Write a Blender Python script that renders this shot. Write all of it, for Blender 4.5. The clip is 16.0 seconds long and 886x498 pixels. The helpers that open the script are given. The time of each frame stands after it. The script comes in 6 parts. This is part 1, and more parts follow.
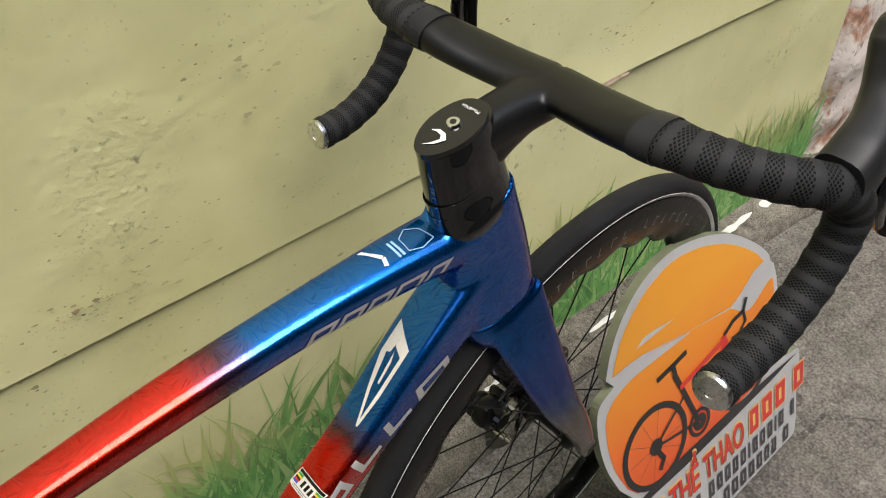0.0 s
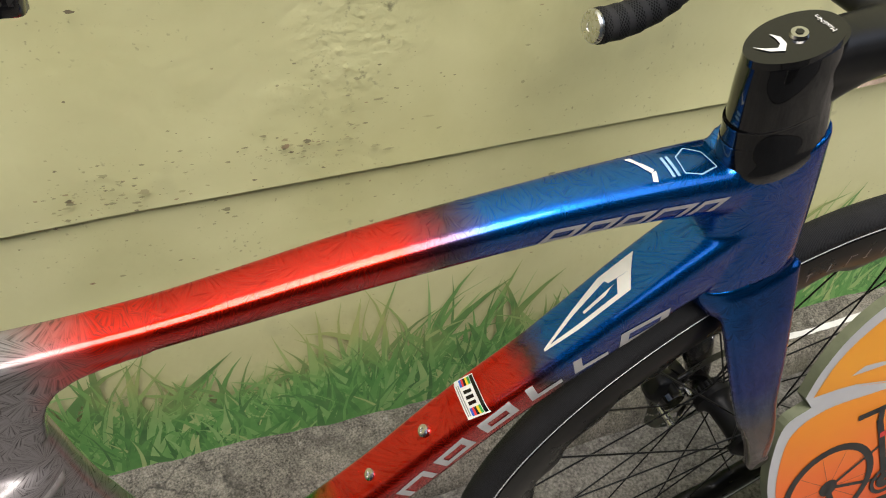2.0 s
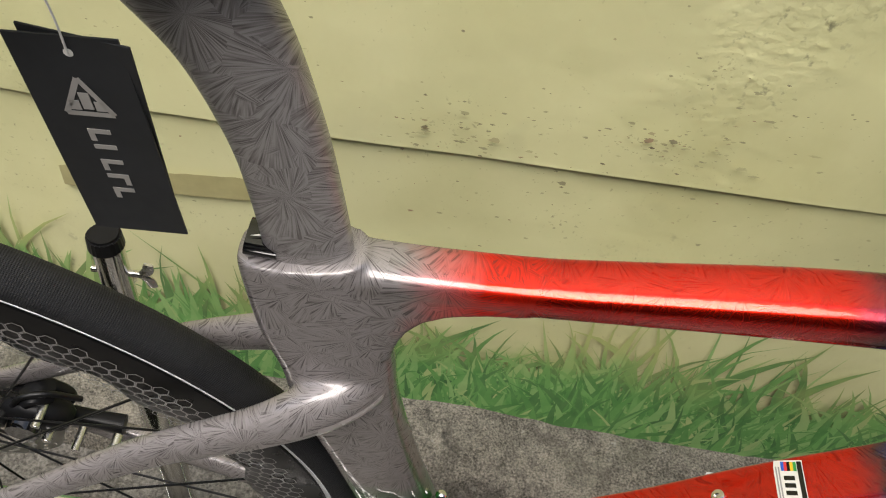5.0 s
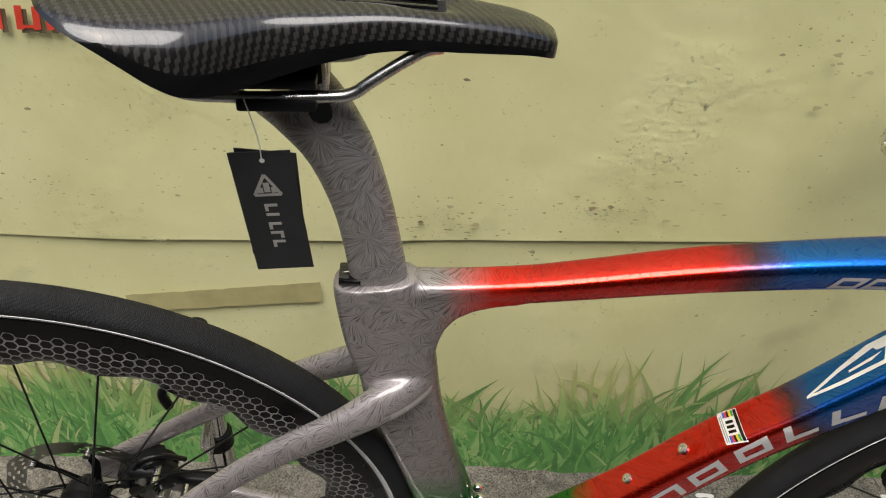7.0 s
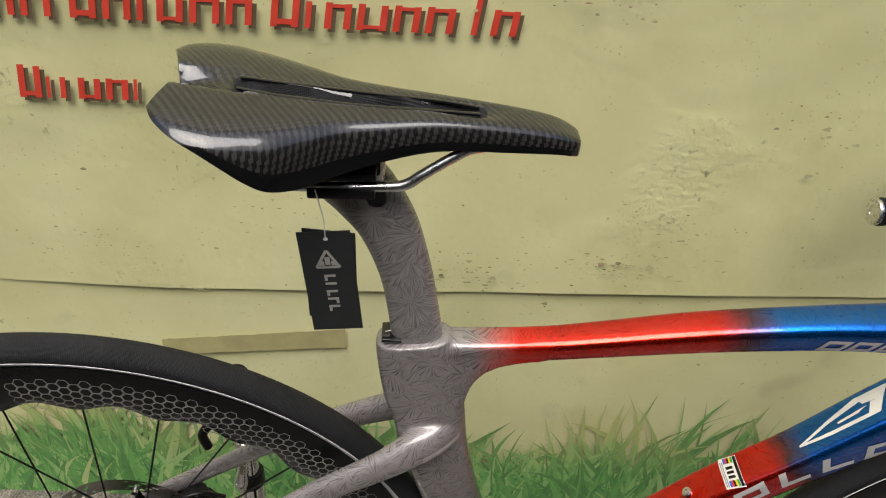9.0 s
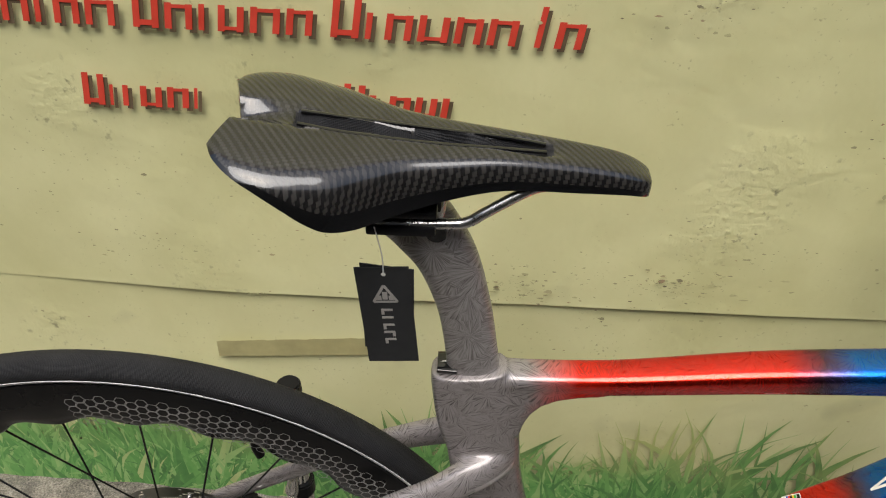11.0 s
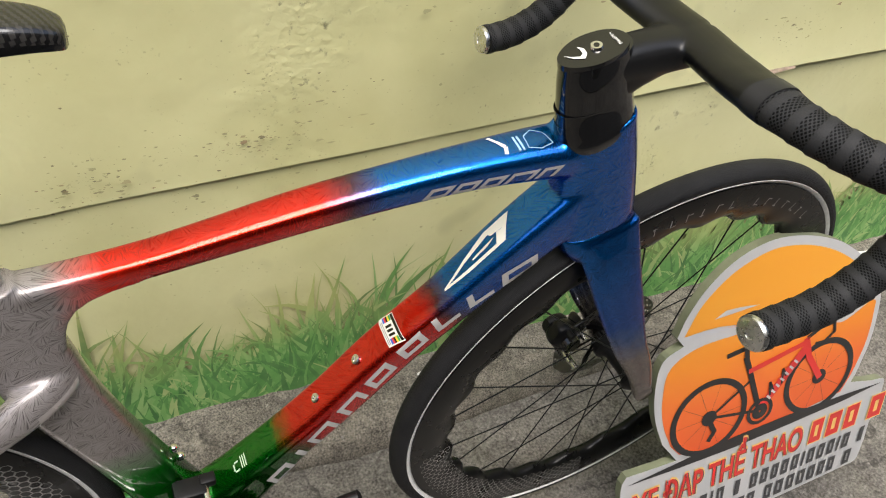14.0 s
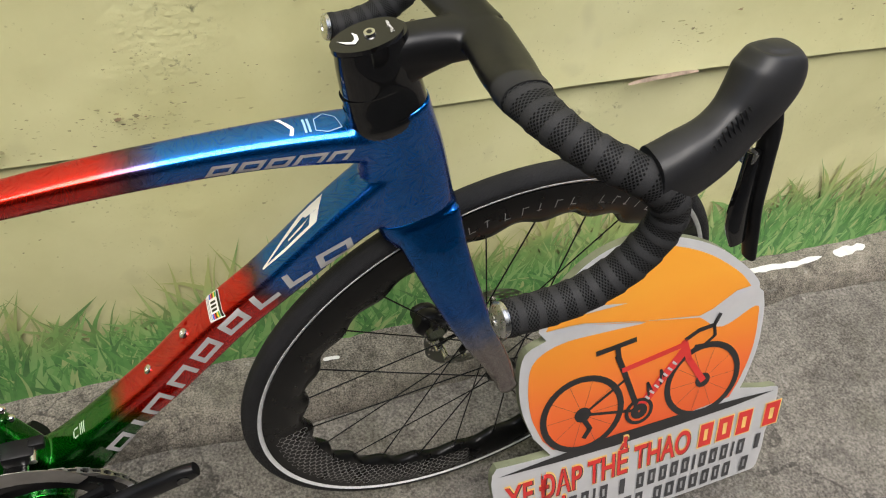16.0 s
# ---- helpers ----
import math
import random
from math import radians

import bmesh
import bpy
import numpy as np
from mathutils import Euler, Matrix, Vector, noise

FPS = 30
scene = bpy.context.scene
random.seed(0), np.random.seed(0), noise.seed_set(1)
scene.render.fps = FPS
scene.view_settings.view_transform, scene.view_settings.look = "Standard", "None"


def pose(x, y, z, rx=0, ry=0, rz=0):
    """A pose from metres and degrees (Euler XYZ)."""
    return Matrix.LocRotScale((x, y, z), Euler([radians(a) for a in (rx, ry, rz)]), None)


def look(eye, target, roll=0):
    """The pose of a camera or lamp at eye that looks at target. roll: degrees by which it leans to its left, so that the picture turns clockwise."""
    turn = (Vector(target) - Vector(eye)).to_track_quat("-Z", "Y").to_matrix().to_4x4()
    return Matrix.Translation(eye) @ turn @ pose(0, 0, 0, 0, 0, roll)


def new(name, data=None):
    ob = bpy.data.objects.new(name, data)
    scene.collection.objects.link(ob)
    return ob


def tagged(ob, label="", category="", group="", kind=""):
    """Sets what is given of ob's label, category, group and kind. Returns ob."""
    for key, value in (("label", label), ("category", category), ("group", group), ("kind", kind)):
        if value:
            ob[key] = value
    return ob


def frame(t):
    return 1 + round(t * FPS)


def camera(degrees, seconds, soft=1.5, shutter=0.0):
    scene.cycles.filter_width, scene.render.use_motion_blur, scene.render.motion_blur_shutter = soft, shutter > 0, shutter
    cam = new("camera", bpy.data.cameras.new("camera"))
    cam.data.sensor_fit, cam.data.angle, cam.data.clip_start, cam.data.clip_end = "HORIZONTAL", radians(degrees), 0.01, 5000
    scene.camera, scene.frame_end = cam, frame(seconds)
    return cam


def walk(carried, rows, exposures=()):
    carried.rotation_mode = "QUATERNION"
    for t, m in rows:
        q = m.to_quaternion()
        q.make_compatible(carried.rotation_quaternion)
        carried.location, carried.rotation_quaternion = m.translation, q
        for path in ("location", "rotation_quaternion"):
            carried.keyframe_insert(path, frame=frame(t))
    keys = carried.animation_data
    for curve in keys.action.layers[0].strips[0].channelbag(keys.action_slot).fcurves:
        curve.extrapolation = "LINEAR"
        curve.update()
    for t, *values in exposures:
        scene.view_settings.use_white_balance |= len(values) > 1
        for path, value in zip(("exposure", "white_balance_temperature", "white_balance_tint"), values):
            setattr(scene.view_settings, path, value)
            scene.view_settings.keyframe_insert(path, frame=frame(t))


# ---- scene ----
cam = camera(58.7, 16.0, soft=1.1)
PATH = [
    (0, (0.492, -0.399, 1.141), (1.477, 0.758, -0.16), -1.3),
    (0.5, (0.489, -0.4, 1.134), (1.455, 0.77, -0.169), -0.8),
    (1, (0.486, -0.394, 1.124), (1.422, 0.8, -0.179), 0.4),
    (1.5, (0.47, -0.376, 1.097), (1.3, 0.873, -0.227), 3.9),
    (2, (0.462, -0.339, 1.068), (1.077, 0.933, -0.347), 6.3),
    (2.5, (0.462, -0.302, 1.038), (0.923, 1.009, -0.401), 8.6),
    (3, (0.454, -0.277, 1.022), (0.746, 1.046, -0.45), 9.7),
    (3.5, (0.445, -0.274, 1.013), (0.672, 1.041, -0.477), 11.2),
    (4, (0.424, -0.282, 1.014), (0.604, 1.035, -0.48), 11.7),
    (4.5, (0.401, -0.288, 1.015), (0.524, 1.033, -0.481), 11.4),
    (5, (0.38, -0.291, 1.024), (0.445, 1.05, -0.459), 9.9),
    (7.3, (0.345, -0.509, 1.124), (0.469, 1.076, -0.09), 2.3),
    (7.5, (0.344, -0.52, 1.127), (0.48, 1.07, -0.078), 2.4),
    (8, (0.336, -0.535, 1.135), (0.487, 1.07, -0.048), 2.9),
    (8.5, (0.327, -0.539, 1.15), (0.469, 1.083, -0.012), 3.4),
    (9, (0.317, -0.527, 1.177), (0.425, 1.094, 0.011), 3.4),
    (9.5, (0.31, -0.511, 1.195), (0.353, 1.103, 0.014), 3.1),
    (9.7, (0.309, -0.506, 1.198), (0.329, 1.105, 0.014), 3.0),
    (11.8, (0.313, -0.491, 1.188), (0.293, 1.07, -0.063), 2.1),
    (12, (0.321, -0.49, 1.183), (0.316, 1.037, -0.109), 2.0),
    (12.5, (0.343, -0.493, 1.173), (0.494, 0.988, -0.163), 3.0),
    (13, (0.369, -0.489, 1.167), (0.682, 0.93, -0.207), 3.7),
    (13.5, (0.414, -0.483, 1.158), (0.967, 0.837, -0.24), 5.6),
    (14, (0.447, -0.492, 1.165), (1.124, 0.765, -0.236), 6.5),
    (14.5, (0.506, -0.5, 1.171), (1.189, 0.743, -0.24), 6.5),
    (15, (0.557, -0.523, 1.178), (1.241, 0.717, -0.235), 7.6),
    (15.5, (0.595, -0.56, 1.184), (1.252, 0.698, -0.224), 7.6),
    (16, (0.618, -0.584, 1.183), (1.245, 0.69, -0.226), 7.7),
]
walk(cam, [(t, look(eye, target, roll)) for t, eye, target, roll in PATH], exposures=[(0.0, 0.28), (1.5, 0.24), (2.5, 0.42), (5.0, 0.42), (8.0, 0.28), (9.5, 0.32), (12.5, 0.30), (13.0, 0.52), (13.5, 0.60), (16.0, 0.50)])

# ---- world, sun, exposure ----
world = bpy.data.worlds.new("world")
scene.world = world
world.use_nodes = True
wn, wl = world.node_tree.nodes, world.node_tree.links
sky = wn.new("ShaderNodeTexSky")
sky.sky_type = "NISHITA"
sky.sun_disc = False
sky.sun_elevation, sky.sun_rotation = radians(67), radians(192)
sky.air_density, sky.dust_density = 1.6, 4.0
wl.new(sky.outputs[0], wn["Background"].inputs[0])
wn["Background"].inputs[1].default_value = 0.15
sun = new("sun", bpy.data.lights.new("sun", "SUN"))
sun.data.energy, sun.data.angle, sun.data.color = 2.75, radians(46), (1.0, 0.985, 0.97)
sun.matrix_world = look((0.1, -2.3, 5.6), (0.6, 0.0, 0.0))

# ---- helpers for meshes ----
rng = random.Random(7)
BIKE = Matrix.Translation((0.96, 0, 0)) @ pose(0, 0, 0, 0, 3.5, 0) @ pose(0, 0, 0, 4.5, 0, 0) @ Matrix.Translation((-0.96, 0, 0))
WALL_TURN = -2.46


def wall_place(x, z, out=0.0):
    """World place on the wall: x along the world axis, z up, out: metres in front of it."""
    return Vector((x, 0.30 - 0.043 * (x - 0.6) - out, z))


def link(name, bm, material, parent=None, label="", smooth=True, flat_angle=None):
    me = bpy.data.meshes.new(name)
    bm.normal_update()
    bm.to_mesh(me)
    bm.free()
    if smooth:
        for p in me.polygons:
            p.use_smooth = True
        if flat_angle:
            me.set_sharp_from_angle(angle=radians(flat_angle))
    for m in material if isinstance(material, (list, tuple)) else [material]:
        me.materials.append(m)
    ob = new(name, me)
    if parent:
        ob.parent = parent
    if label:
        tagged(ob, label)
    return ob


def part(name, bm, material, parent, label="", smooth=True, flat_angle=40):
    """One mesh object under a thing or a part."""
    return link(name, bm, material, parent, label, smooth, flat_angle)


def thing(name, label, category, group="", kind="", place=None):
    ob = new(name)
    ob.empty_display_size = 0.05
    if place is not None:
        ob.matrix_basis = place
    return tagged(ob, label, category, group, kind)


def superring(c, u, v, a, b, n=20, e=2.4, taper=0.0):
    out = []
    for i in range(n):
        t = 2 * math.pi * i / n
        cu, sv = math.cos(t), math.sin(t)
        h = math.copysign(abs(sv) ** (2 / e), sv)
        out.append(Vector(c) + Vector(u) * (a * (1 - taper * (1 - h) / 2) * math.copysign(abs(cu) ** (2 / e), cu)) + Vector(v) * (b * h))
    return out


def loft(rings, bm=None, caps=True, closed=False):
    bm = bm or bmesh.new()
    uv = bm.loops.layers.uv.verify()
    vs = [[bm.verts.new(p) for p in r] for r in rings]
    n = len(rings[0])
    along = [0.0]
    for a, b in zip(rings, rings[1:]):
        along.append(along[-1] + sum(((q - p).length for p, q in zip(a, b)), 0.0) / n)
    around = [0.0]
    mid = rings[len(rings) // 2]
    for i in range(n):
        around.append(around[-1] + (mid[(i + 1) % n] - mid[i]).length)
    last = len(vs) if closed else len(vs) - 1
    for k in range(last):
        for i in range(n):
            j, k2 = (i + 1) % n, (k + 1) % len(vs)
            f = bm.faces.new((vs[k][i], vs[k][j], vs[k2][j], vs[k2][i]))
            a1 = along[k + 1] if k + 1 < len(along) else along[-1] + 0.01
            for lp, (s, w) in zip(f.loops, ((along[k], around[i]), (along[k], around[i + 1]), (a1, around[i + 1]), (a1, around[i]))):
                lp[uv].uv = (s, w)
    if caps and not closed:
        bm.faces.new(list(reversed(vs[0])))
        bm.faces.new(vs[-1])
    return bm


def spline(points, per=8):
    """Catmull-Rom through rows of numbers."""
    p = [np.array(q, float) for q in points]
    p = [2 * p[0] - p[1]] + p + [2 * p[-1] - p[-2]]
    out = []
    for i in range(1, len(p) - 2):
        for k in range(per):
            t = k / per
            out.append(0.5 * (2 * p[i] + (p[i + 1] - p[i - 1]) * t + (2 * p[i - 1] - 5 * p[i] + 4 * p[i + 1] - p[i + 2]) * t * t + (3 * p[i] - p[i - 1] - 3 * p[i + 1] + p[i + 2]) * t ** 3))
    out.append(p[-2])
    return out


def sweep(stations, side=(0, 1, 0), n=20, e=2.4, per=6, bm=None, caps=True, taper=0.0):
    """Stations of x, y, z, half width along side, half depth across it."""
    st = spline(stations, per) if per > 1 else [np.array(s, float) for s in stations]
    rings = []
    side = Vector(side)
    for i, s in enumerate(st):
        a, b = st[max(i - 1, 0)], st[min(i + 1, len(st) - 1)]
        t = Vector(b[:3] - a[:3]).normalized()
        u = (side - t * side.dot(t)).normalized()
        rings.append(superring(s[:3], u, t.cross(u), s[3], s[4], n, e, taper))
    return loft(rings, bm, caps)


def tube(points, r, n=10, per=6, bm=None, side=(0, 1, 0)):
    return sweep([(*p, r, r) for p in points], side, n, 2, per, bm)


def box(bm, size, m, bevel=0.0):
    out = bmesh.ops.create_cube(bm, size=1.0, matrix=m @ Matrix.Diagonal((*size, 1)))
    if bevel:
        edges = {e for v in out["verts"] for e in v.link_edges}
        bmesh.ops.bevel(bm, geom=list(edges), offset=bevel, segments=2, affect="EDGES", profile=0.6)
    return bm


def disc_y(bm, c, r, y0, y1, n=24, r2=None):
    """A turned body round the y axis at c = (x, z), from y0 to y1."""
    r2 = r if r2 is None else r2
    rings = [[Vector((c[0] + rr * math.cos(2 * math.pi * i / n), y, c[1] + rr * math.sin(2 * math.pi * i / n))) for i in range(n)] for y, rr in ((y0, r), (y1, r2))]
    return loft(rings, bm)


def lathe_y(profile, c, n=120, closed=True, wave=None):
    """Turned body round the y axis; profile: rows of (radius, y)."""
    rings = []
    for i in range(n):
        t = 2 * math.pi * i / n
        d = wave(t) if wave else 0.0
        rings.append([Vector((c[0] + (r + d * w) * math.cos(t), y, c[1] + (r + d * w) * math.sin(t))) for r, y, w in profile])
    return loft(rings, closed=True)


def prism(outline, depth, place):
    """A flat plate with the given outline (u, v), its front at 0 and its back at -depth, placed by a matrix whose z is the front."""
    bm = bmesh.new()
    a = [bm.verts.new(place @ Vector((u, v, 0))) for u, v in outline]
    b = [bm.verts.new(place @ Vector((u, v, -depth))) for u, v in outline]
    bm.faces.new(a)
    bm.faces.new(list(reversed(b)))
    for i in range(len(a)):
        j = (i + 1) % len(a)
        bm.faces.new((a[j], a[i], b[i], b[j]))
    return bm


def shape(outline, place, lift, bm=None):
    bm = bm or bmesh.new()
    bm.faces.new([bm.verts.new(place @ Vector((u, v, lift))) for u, v in outline])
    return bm


# ---- materials ----
def material(name, colour=(0.5, 0.5, 0.5), rough=0.5, metal=0.0, coat=0.0):
    m = bpy.data.materials.new(name)
    m.use_nodes = True
    b = m.node_tree.nodes["Principled BSDF"]
    b.inputs["Base Color"].default_value = (*colour, 1)
    b.inputs["Roughness"].default_value = rough
    b.inputs["Metallic"].default_value = metal
    b.inputs["Coat Weight"].default_value = coat
    b.inputs["Coat Roughness"].default_value = 0.03
    return m


class Nodes:
    """Short hand for a material's node tree."""

    def __init__(self, m):
        self.t = m.node_tree
        self.b = self.t.nodes["Principled BSDF"]
        self.co = self.t.nodes.new("ShaderNodeTexCoord")

    def to(self, a, b):
        self.t.links.new(a, b)

    def put(self, sock, value):
        if hasattr(value, "is_linked"):
            self.to(value, sock)
        else:
            sock.default_value = value

    def math(self, op, a, b=0.0, clamp=False):
        n = self.t.nodes.new("ShaderNodeMath")
        n.operation, n.use_clamp = op, clamp
        self.put(n.inputs[0], a)
        self.put(n.inputs[1], b)
        return n.outputs[0]

    def scaled(self, vec, s):
        n = self.t.nodes.new("ShaderNodeMapping")
        self.to(vec, n.inputs[0])
        n.inputs["Scale"].default_value = s if isinstance(s, tuple) else (s, s, s)
        return n.outputs[0]

    def noise(self, vec, scale, detail=4.0, rough=0.55, out=0):
        n = self.t.nodes.new("ShaderNodeTexNoise")
        self.to(vec, n.inputs["Vector"])
        n.inputs["Scale"].default_value, n.inputs["Detail"].default_value, n.inputs["Roughness"].default_value = scale, detail, rough
        return n.outputs[out]

    def voronoi(self, vec, scale, feature="F1", out=0):
        n = self.t.nodes.new("ShaderNodeTexVoronoi")
        n.feature = feature
        self.to(vec, n.inputs["Vector"])
        n.inputs["Scale"].default_value = scale
        return n.outputs[out]

    def ramp(self, fac, stops, ease="LINEAR"):
        n = self.t.nodes.new("ShaderNodeValToRGB")
        n.color_ramp.interpolation = ease
        el = n.color_ramp.elements
        while len(el) < len(stops):
            el.new(0.5)
        for e, (p, c) in zip(el, stops):
            e.position, e.color = p, (*c, 1) if len(c) == 3 else c
        self.put(n.inputs[0], fac)
        return n.outputs[0]

    def mix(self, fac, a, b, mode="MIX"):
        n = self.t.nodes.new("ShaderNodeMix")
        n.data_type, n.blend_type = "RGBA", mode
        self.put(n.inputs[0], fac)
        self.put(n.inputs[6], a if hasattr(a, "is_linked") else (*a, 1))
        self.put(n.inputs[7], b if hasattr(b, "is_linked") else (*b, 1))
        return n.outputs[2]

    def axes(self, vec):
        n = self.t.nodes.new("ShaderNodeSeparateXYZ")
        self.to(vec, n.inputs[0])
        return n.outputs

    def rng(self, v, a, b, c=0.0, d=1.0):
        n = self.t.nodes.new("ShaderNodeMapRange")
        self.put(n.inputs[0], v)
        for i, q in enumerate((a, b, c, d)):
            n.inputs[i + 1].default_value = q
        return n.outputs[0]

    def bump(self, height, strength=0.3, dist=0.001):
        n = self.t.nodes.new("ShaderNodeBump")
        n.inputs["Strength"].default_value, n.inputs["Distance"].default_value = strength, dist
        self.put(n.inputs["Height"], height)
        self.to(n.outputs[0], self.b.inputs["Normal"])

    def colour(self, c):
        self.put(self.b.inputs["Base Color"], c)

    def rough(self, c):
        self.put(self.b.inputs["Roughness"], c)


def crystal(nd, vec):
    """Frost crystals: fans of fine needles that spread from scattered seeds, in two sizes. Gives 0 (needle) to 1."""
    x, y, z = nd.axes(vec)
    flat = nd.t.nodes.new("ShaderNodeCombineXYZ")
    nd.to(nd.math("ADD", x, nd.math("MULTIPLY", y, 0.25)), flat.inputs[0])
    nd.to(nd.math("ADD", z, nd.math("MULTIPLY", y, 0.85)), flat.inputs[1])
    warp = nd.t.nodes.new("ShaderNodeVectorMath")
    warp.operation = "MULTIPLY_ADD"
    nd.to(nd.noise(vec, 70, 3, 0.6, 1), warp.inputs[0])
    warp.inputs[1].default_value = (0.014, 0.014, 0.0)
    nd.to(flat.outputs[0], warp.inputs[2])
    layers = []
    for scale, spread, along in ((30, 24.0, 45), (55, 17.0, 60)):
        cell = nd.t.nodes.new("ShaderNodeTexVoronoi")
        cell.voronoi_dimensions = "2D"
        nd.to(warp.outputs[0], cell.inputs["Vector"])
        cell.inputs["Scale"].default_value = scale
        off = nd.t.nodes.new("ShaderNodeVectorMath")
        off.operation = "SUBTRACT"
        nd.to(flat.outputs[0], off.inputs[0])
        nd.to(cell.outputs["Position"], off.inputs[1])
        dx, dy, _ = nd.axes(off.outputs[0])
        angle = nd.math("ARCTAN2", dy, dx)
        far = nd.math("SQRT", nd.math("ADD", nd.math("MULTIPLY", dx, dx), nd.math("MULTIPLY", dy, dy)))
        needle = nd.t.nodes.new("ShaderNodeCombineXYZ")
        nd.to(nd.math("MULTIPLY", angle, spread), needle.inputs[0])
        nd.to(nd.math("MULTIPLY", far, along), needle.inputs[1])
        nd.to(nd.math("MULTIPLY", nd.axes(cell.outputs["Color"])[0], 60.0), needle.inputs[2])
        layers.append(nd.rng(nd.noise(needle.outputs[0], 1.0, 2.0, 0.6), 0.33, 0.58))
    pick = nd.rng(nd.noise(vec, 48, 2), 0.47, 0.53)
    n = nd.t.nodes.new("ShaderNodeMix")
    n.data_type = "FLOAT"
    nd.to(pick, n.inputs[0])
    nd.to(layers[0], n.inputs[2])
    nd.to(layers[1], n.inputs[3])
    return n.outputs[0]


def make_frame_paint():
    m = material("frame_paint", rough=0.25, metal=0.97, coat=1.0)
    nd = Nodes(m)
    nd.b.inputs["Coat IOR"].default_value = 1.47
    x, y, z = nd.axes(nd.co.outputs["Object"])
    cr = crystal(nd, nd.co.outputs["Object"])
    wob = nd.rng(nd.noise(nd.co.outputs["Object"], 60, 3), 0.3, 0.7, -0.004, 0.004)
    xs, zs = nd.math("ADD", x, wob), nd.math("ADD", z, wob)
    grey, red, blue, green = (0.31, 0.287, 0.282), (0.82, 0.020, 0.004), (0.001, 0.165, 0.64), (0.004, 0.20, 0.010)
    # along the top tube
    top = nd.ramp(nd.rng(xs, 0.30, 0.80), [(0.06, grey), (0.14, red), (0.44, red), (0.495, (0.13, 0.05, 0.09)), (0.55, blue), (1.0, blue)])
    # along the down tube, from the bottom bracket to the head
    s = nd.math("ADD", nd.math("MULTIPLY", xs, 0.588), nd.math("MULTIPLY", zs, 0.809))
    down = nd.ramp(nd.rng(s, 0.45, 1.05), [(0.285, green), (0.335, red), (0.645, red), (0.68, (0.13, 0.05, 0.07)), (0.715, blue), (1.0, blue)])
    # seat tube and stays
    seat = nd.mix(nd.math("MULTIPLY", nd.rng(zs, 0.485, 0.435), nd.rng(x, 0.27, 0.31)), grey, green)
    low = nd.mix(nd.rng(nd.math("SUBTRACT", x, nd.math("MULTIPLY", nd.math("SUBTRACT", 0.40, z), 0.2)), 0.418, 0.425), seat, down)
    base = nd.mix(nd.rng(nd.math("ADD", z, nd.math("MULTIPLY", x, -0.02)), 0.655, 0.675), low, top)
    dark = nd.mix(1.0, base, nd.ramp(cr, [(0.0, (0.55, 0.53, 0.52)), (0.5, (0.88, 0.87, 0.86)), (1.0, (1.08, 1.06, 1.06))]), "MULTIPLY")
    # the needles stand out more on the bare grey than through the colour coats
    dark = nd.mix(nd.math("MULTIPLY", nd.rng(x, 0.40, 0.32), nd.rng(cr, 0.5, 0.0, 0.0, 0.75)), dark, (0.075, 0.065, 0.062))
    nd.colour(dark)
    nd.to(dark, nd.b.inputs["Specular Tint"])
    nd.rough(nd.math("ADD", nd.rng(cr, 0, 1, 0.04, 0.0), nd.rng(x, 0.32, 0.40, 0.46, 0.25)))
    nd.to(nd.rng(x, 0.30, 0.40, 0.35, 0.97), nd.b.inputs["Metallic"])
    return m


def make_fork_paint(low=0.44, high=0.52, name="fork_paint"):
    m = material(name, rough=0.26, metal=0.97, coat=0.8)
    nd = Nodes(m)
    nd.b.inputs["Coat IOR"].default_value = 1.4
    x, y, z = nd.axes(nd.co.outputs["Object"])
    cr = crystal(nd, nd.co.outputs["Object"])
    wob = nd.rng(nd.noise(nd.co.outputs["Object"], 60, 3), 0.3, 0.7, -0.012, 0.012)
    base = nd.mix(nd.rng(nd.math("ADD", z, wob), low, high), (0.36, 0.335, 0.33), (0.001, 0.125, 0.46))
    tone = nd.mix(1.0, base, nd.ramp(cr, [(0.0, (0.35, 0.33, 0.32)), (0.55, (0.98, 0.97, 0.96)), (1.0, (1.22, 1.20, 1.20))]), "MULTIPLY")
    nd.colour(tone)
    nd.to(tone, nd.b.inputs["Specular Tint"])
    return m


def make_grey_crystal():
    m = material("post_paint", rough=0.42, metal=0.5, coat=0.35)
    nd = Nodes(m)
    cr = crystal(nd, nd.co.outputs["Object"])
    nd.colour(nd.ramp(cr, [(0.0, (0.14, 0.127, 0.121)), (0.5, (0.275, 0.257, 0.248)), (1.0, (0.40, 0.38, 0.37))]))
    return m


def make_black(name, col=0.012, rough=0.5, grain=900, amount=0.2, coat=0.0, shine=0.16):
    m = material(name, (col, col, col * 1.05), rough, 0.0, coat)
    nd = Nodes(m)
    n1 = nd.noise(nd.co.outputs["Object"], grain, 3)
    n2 = nd.noise(nd.co.outputs["Object"], 25, 4)
    nd.colour(nd.ramp(n2, [(0.3, (col * 0.75, col * 0.75, col * 0.8)), (0.7, (col * 1.3, col * 1.3, col * 1.35))]))
    nd.rough(nd.rng(n2, 0.3, 0.7, rough * 0.85, min(1.0, rough * 1.2)))
    nd.b.inputs["Specular IOR Level"].default_value = shine
    if amount:
        nd.bump(n1, amount, 0.0003)
    return m


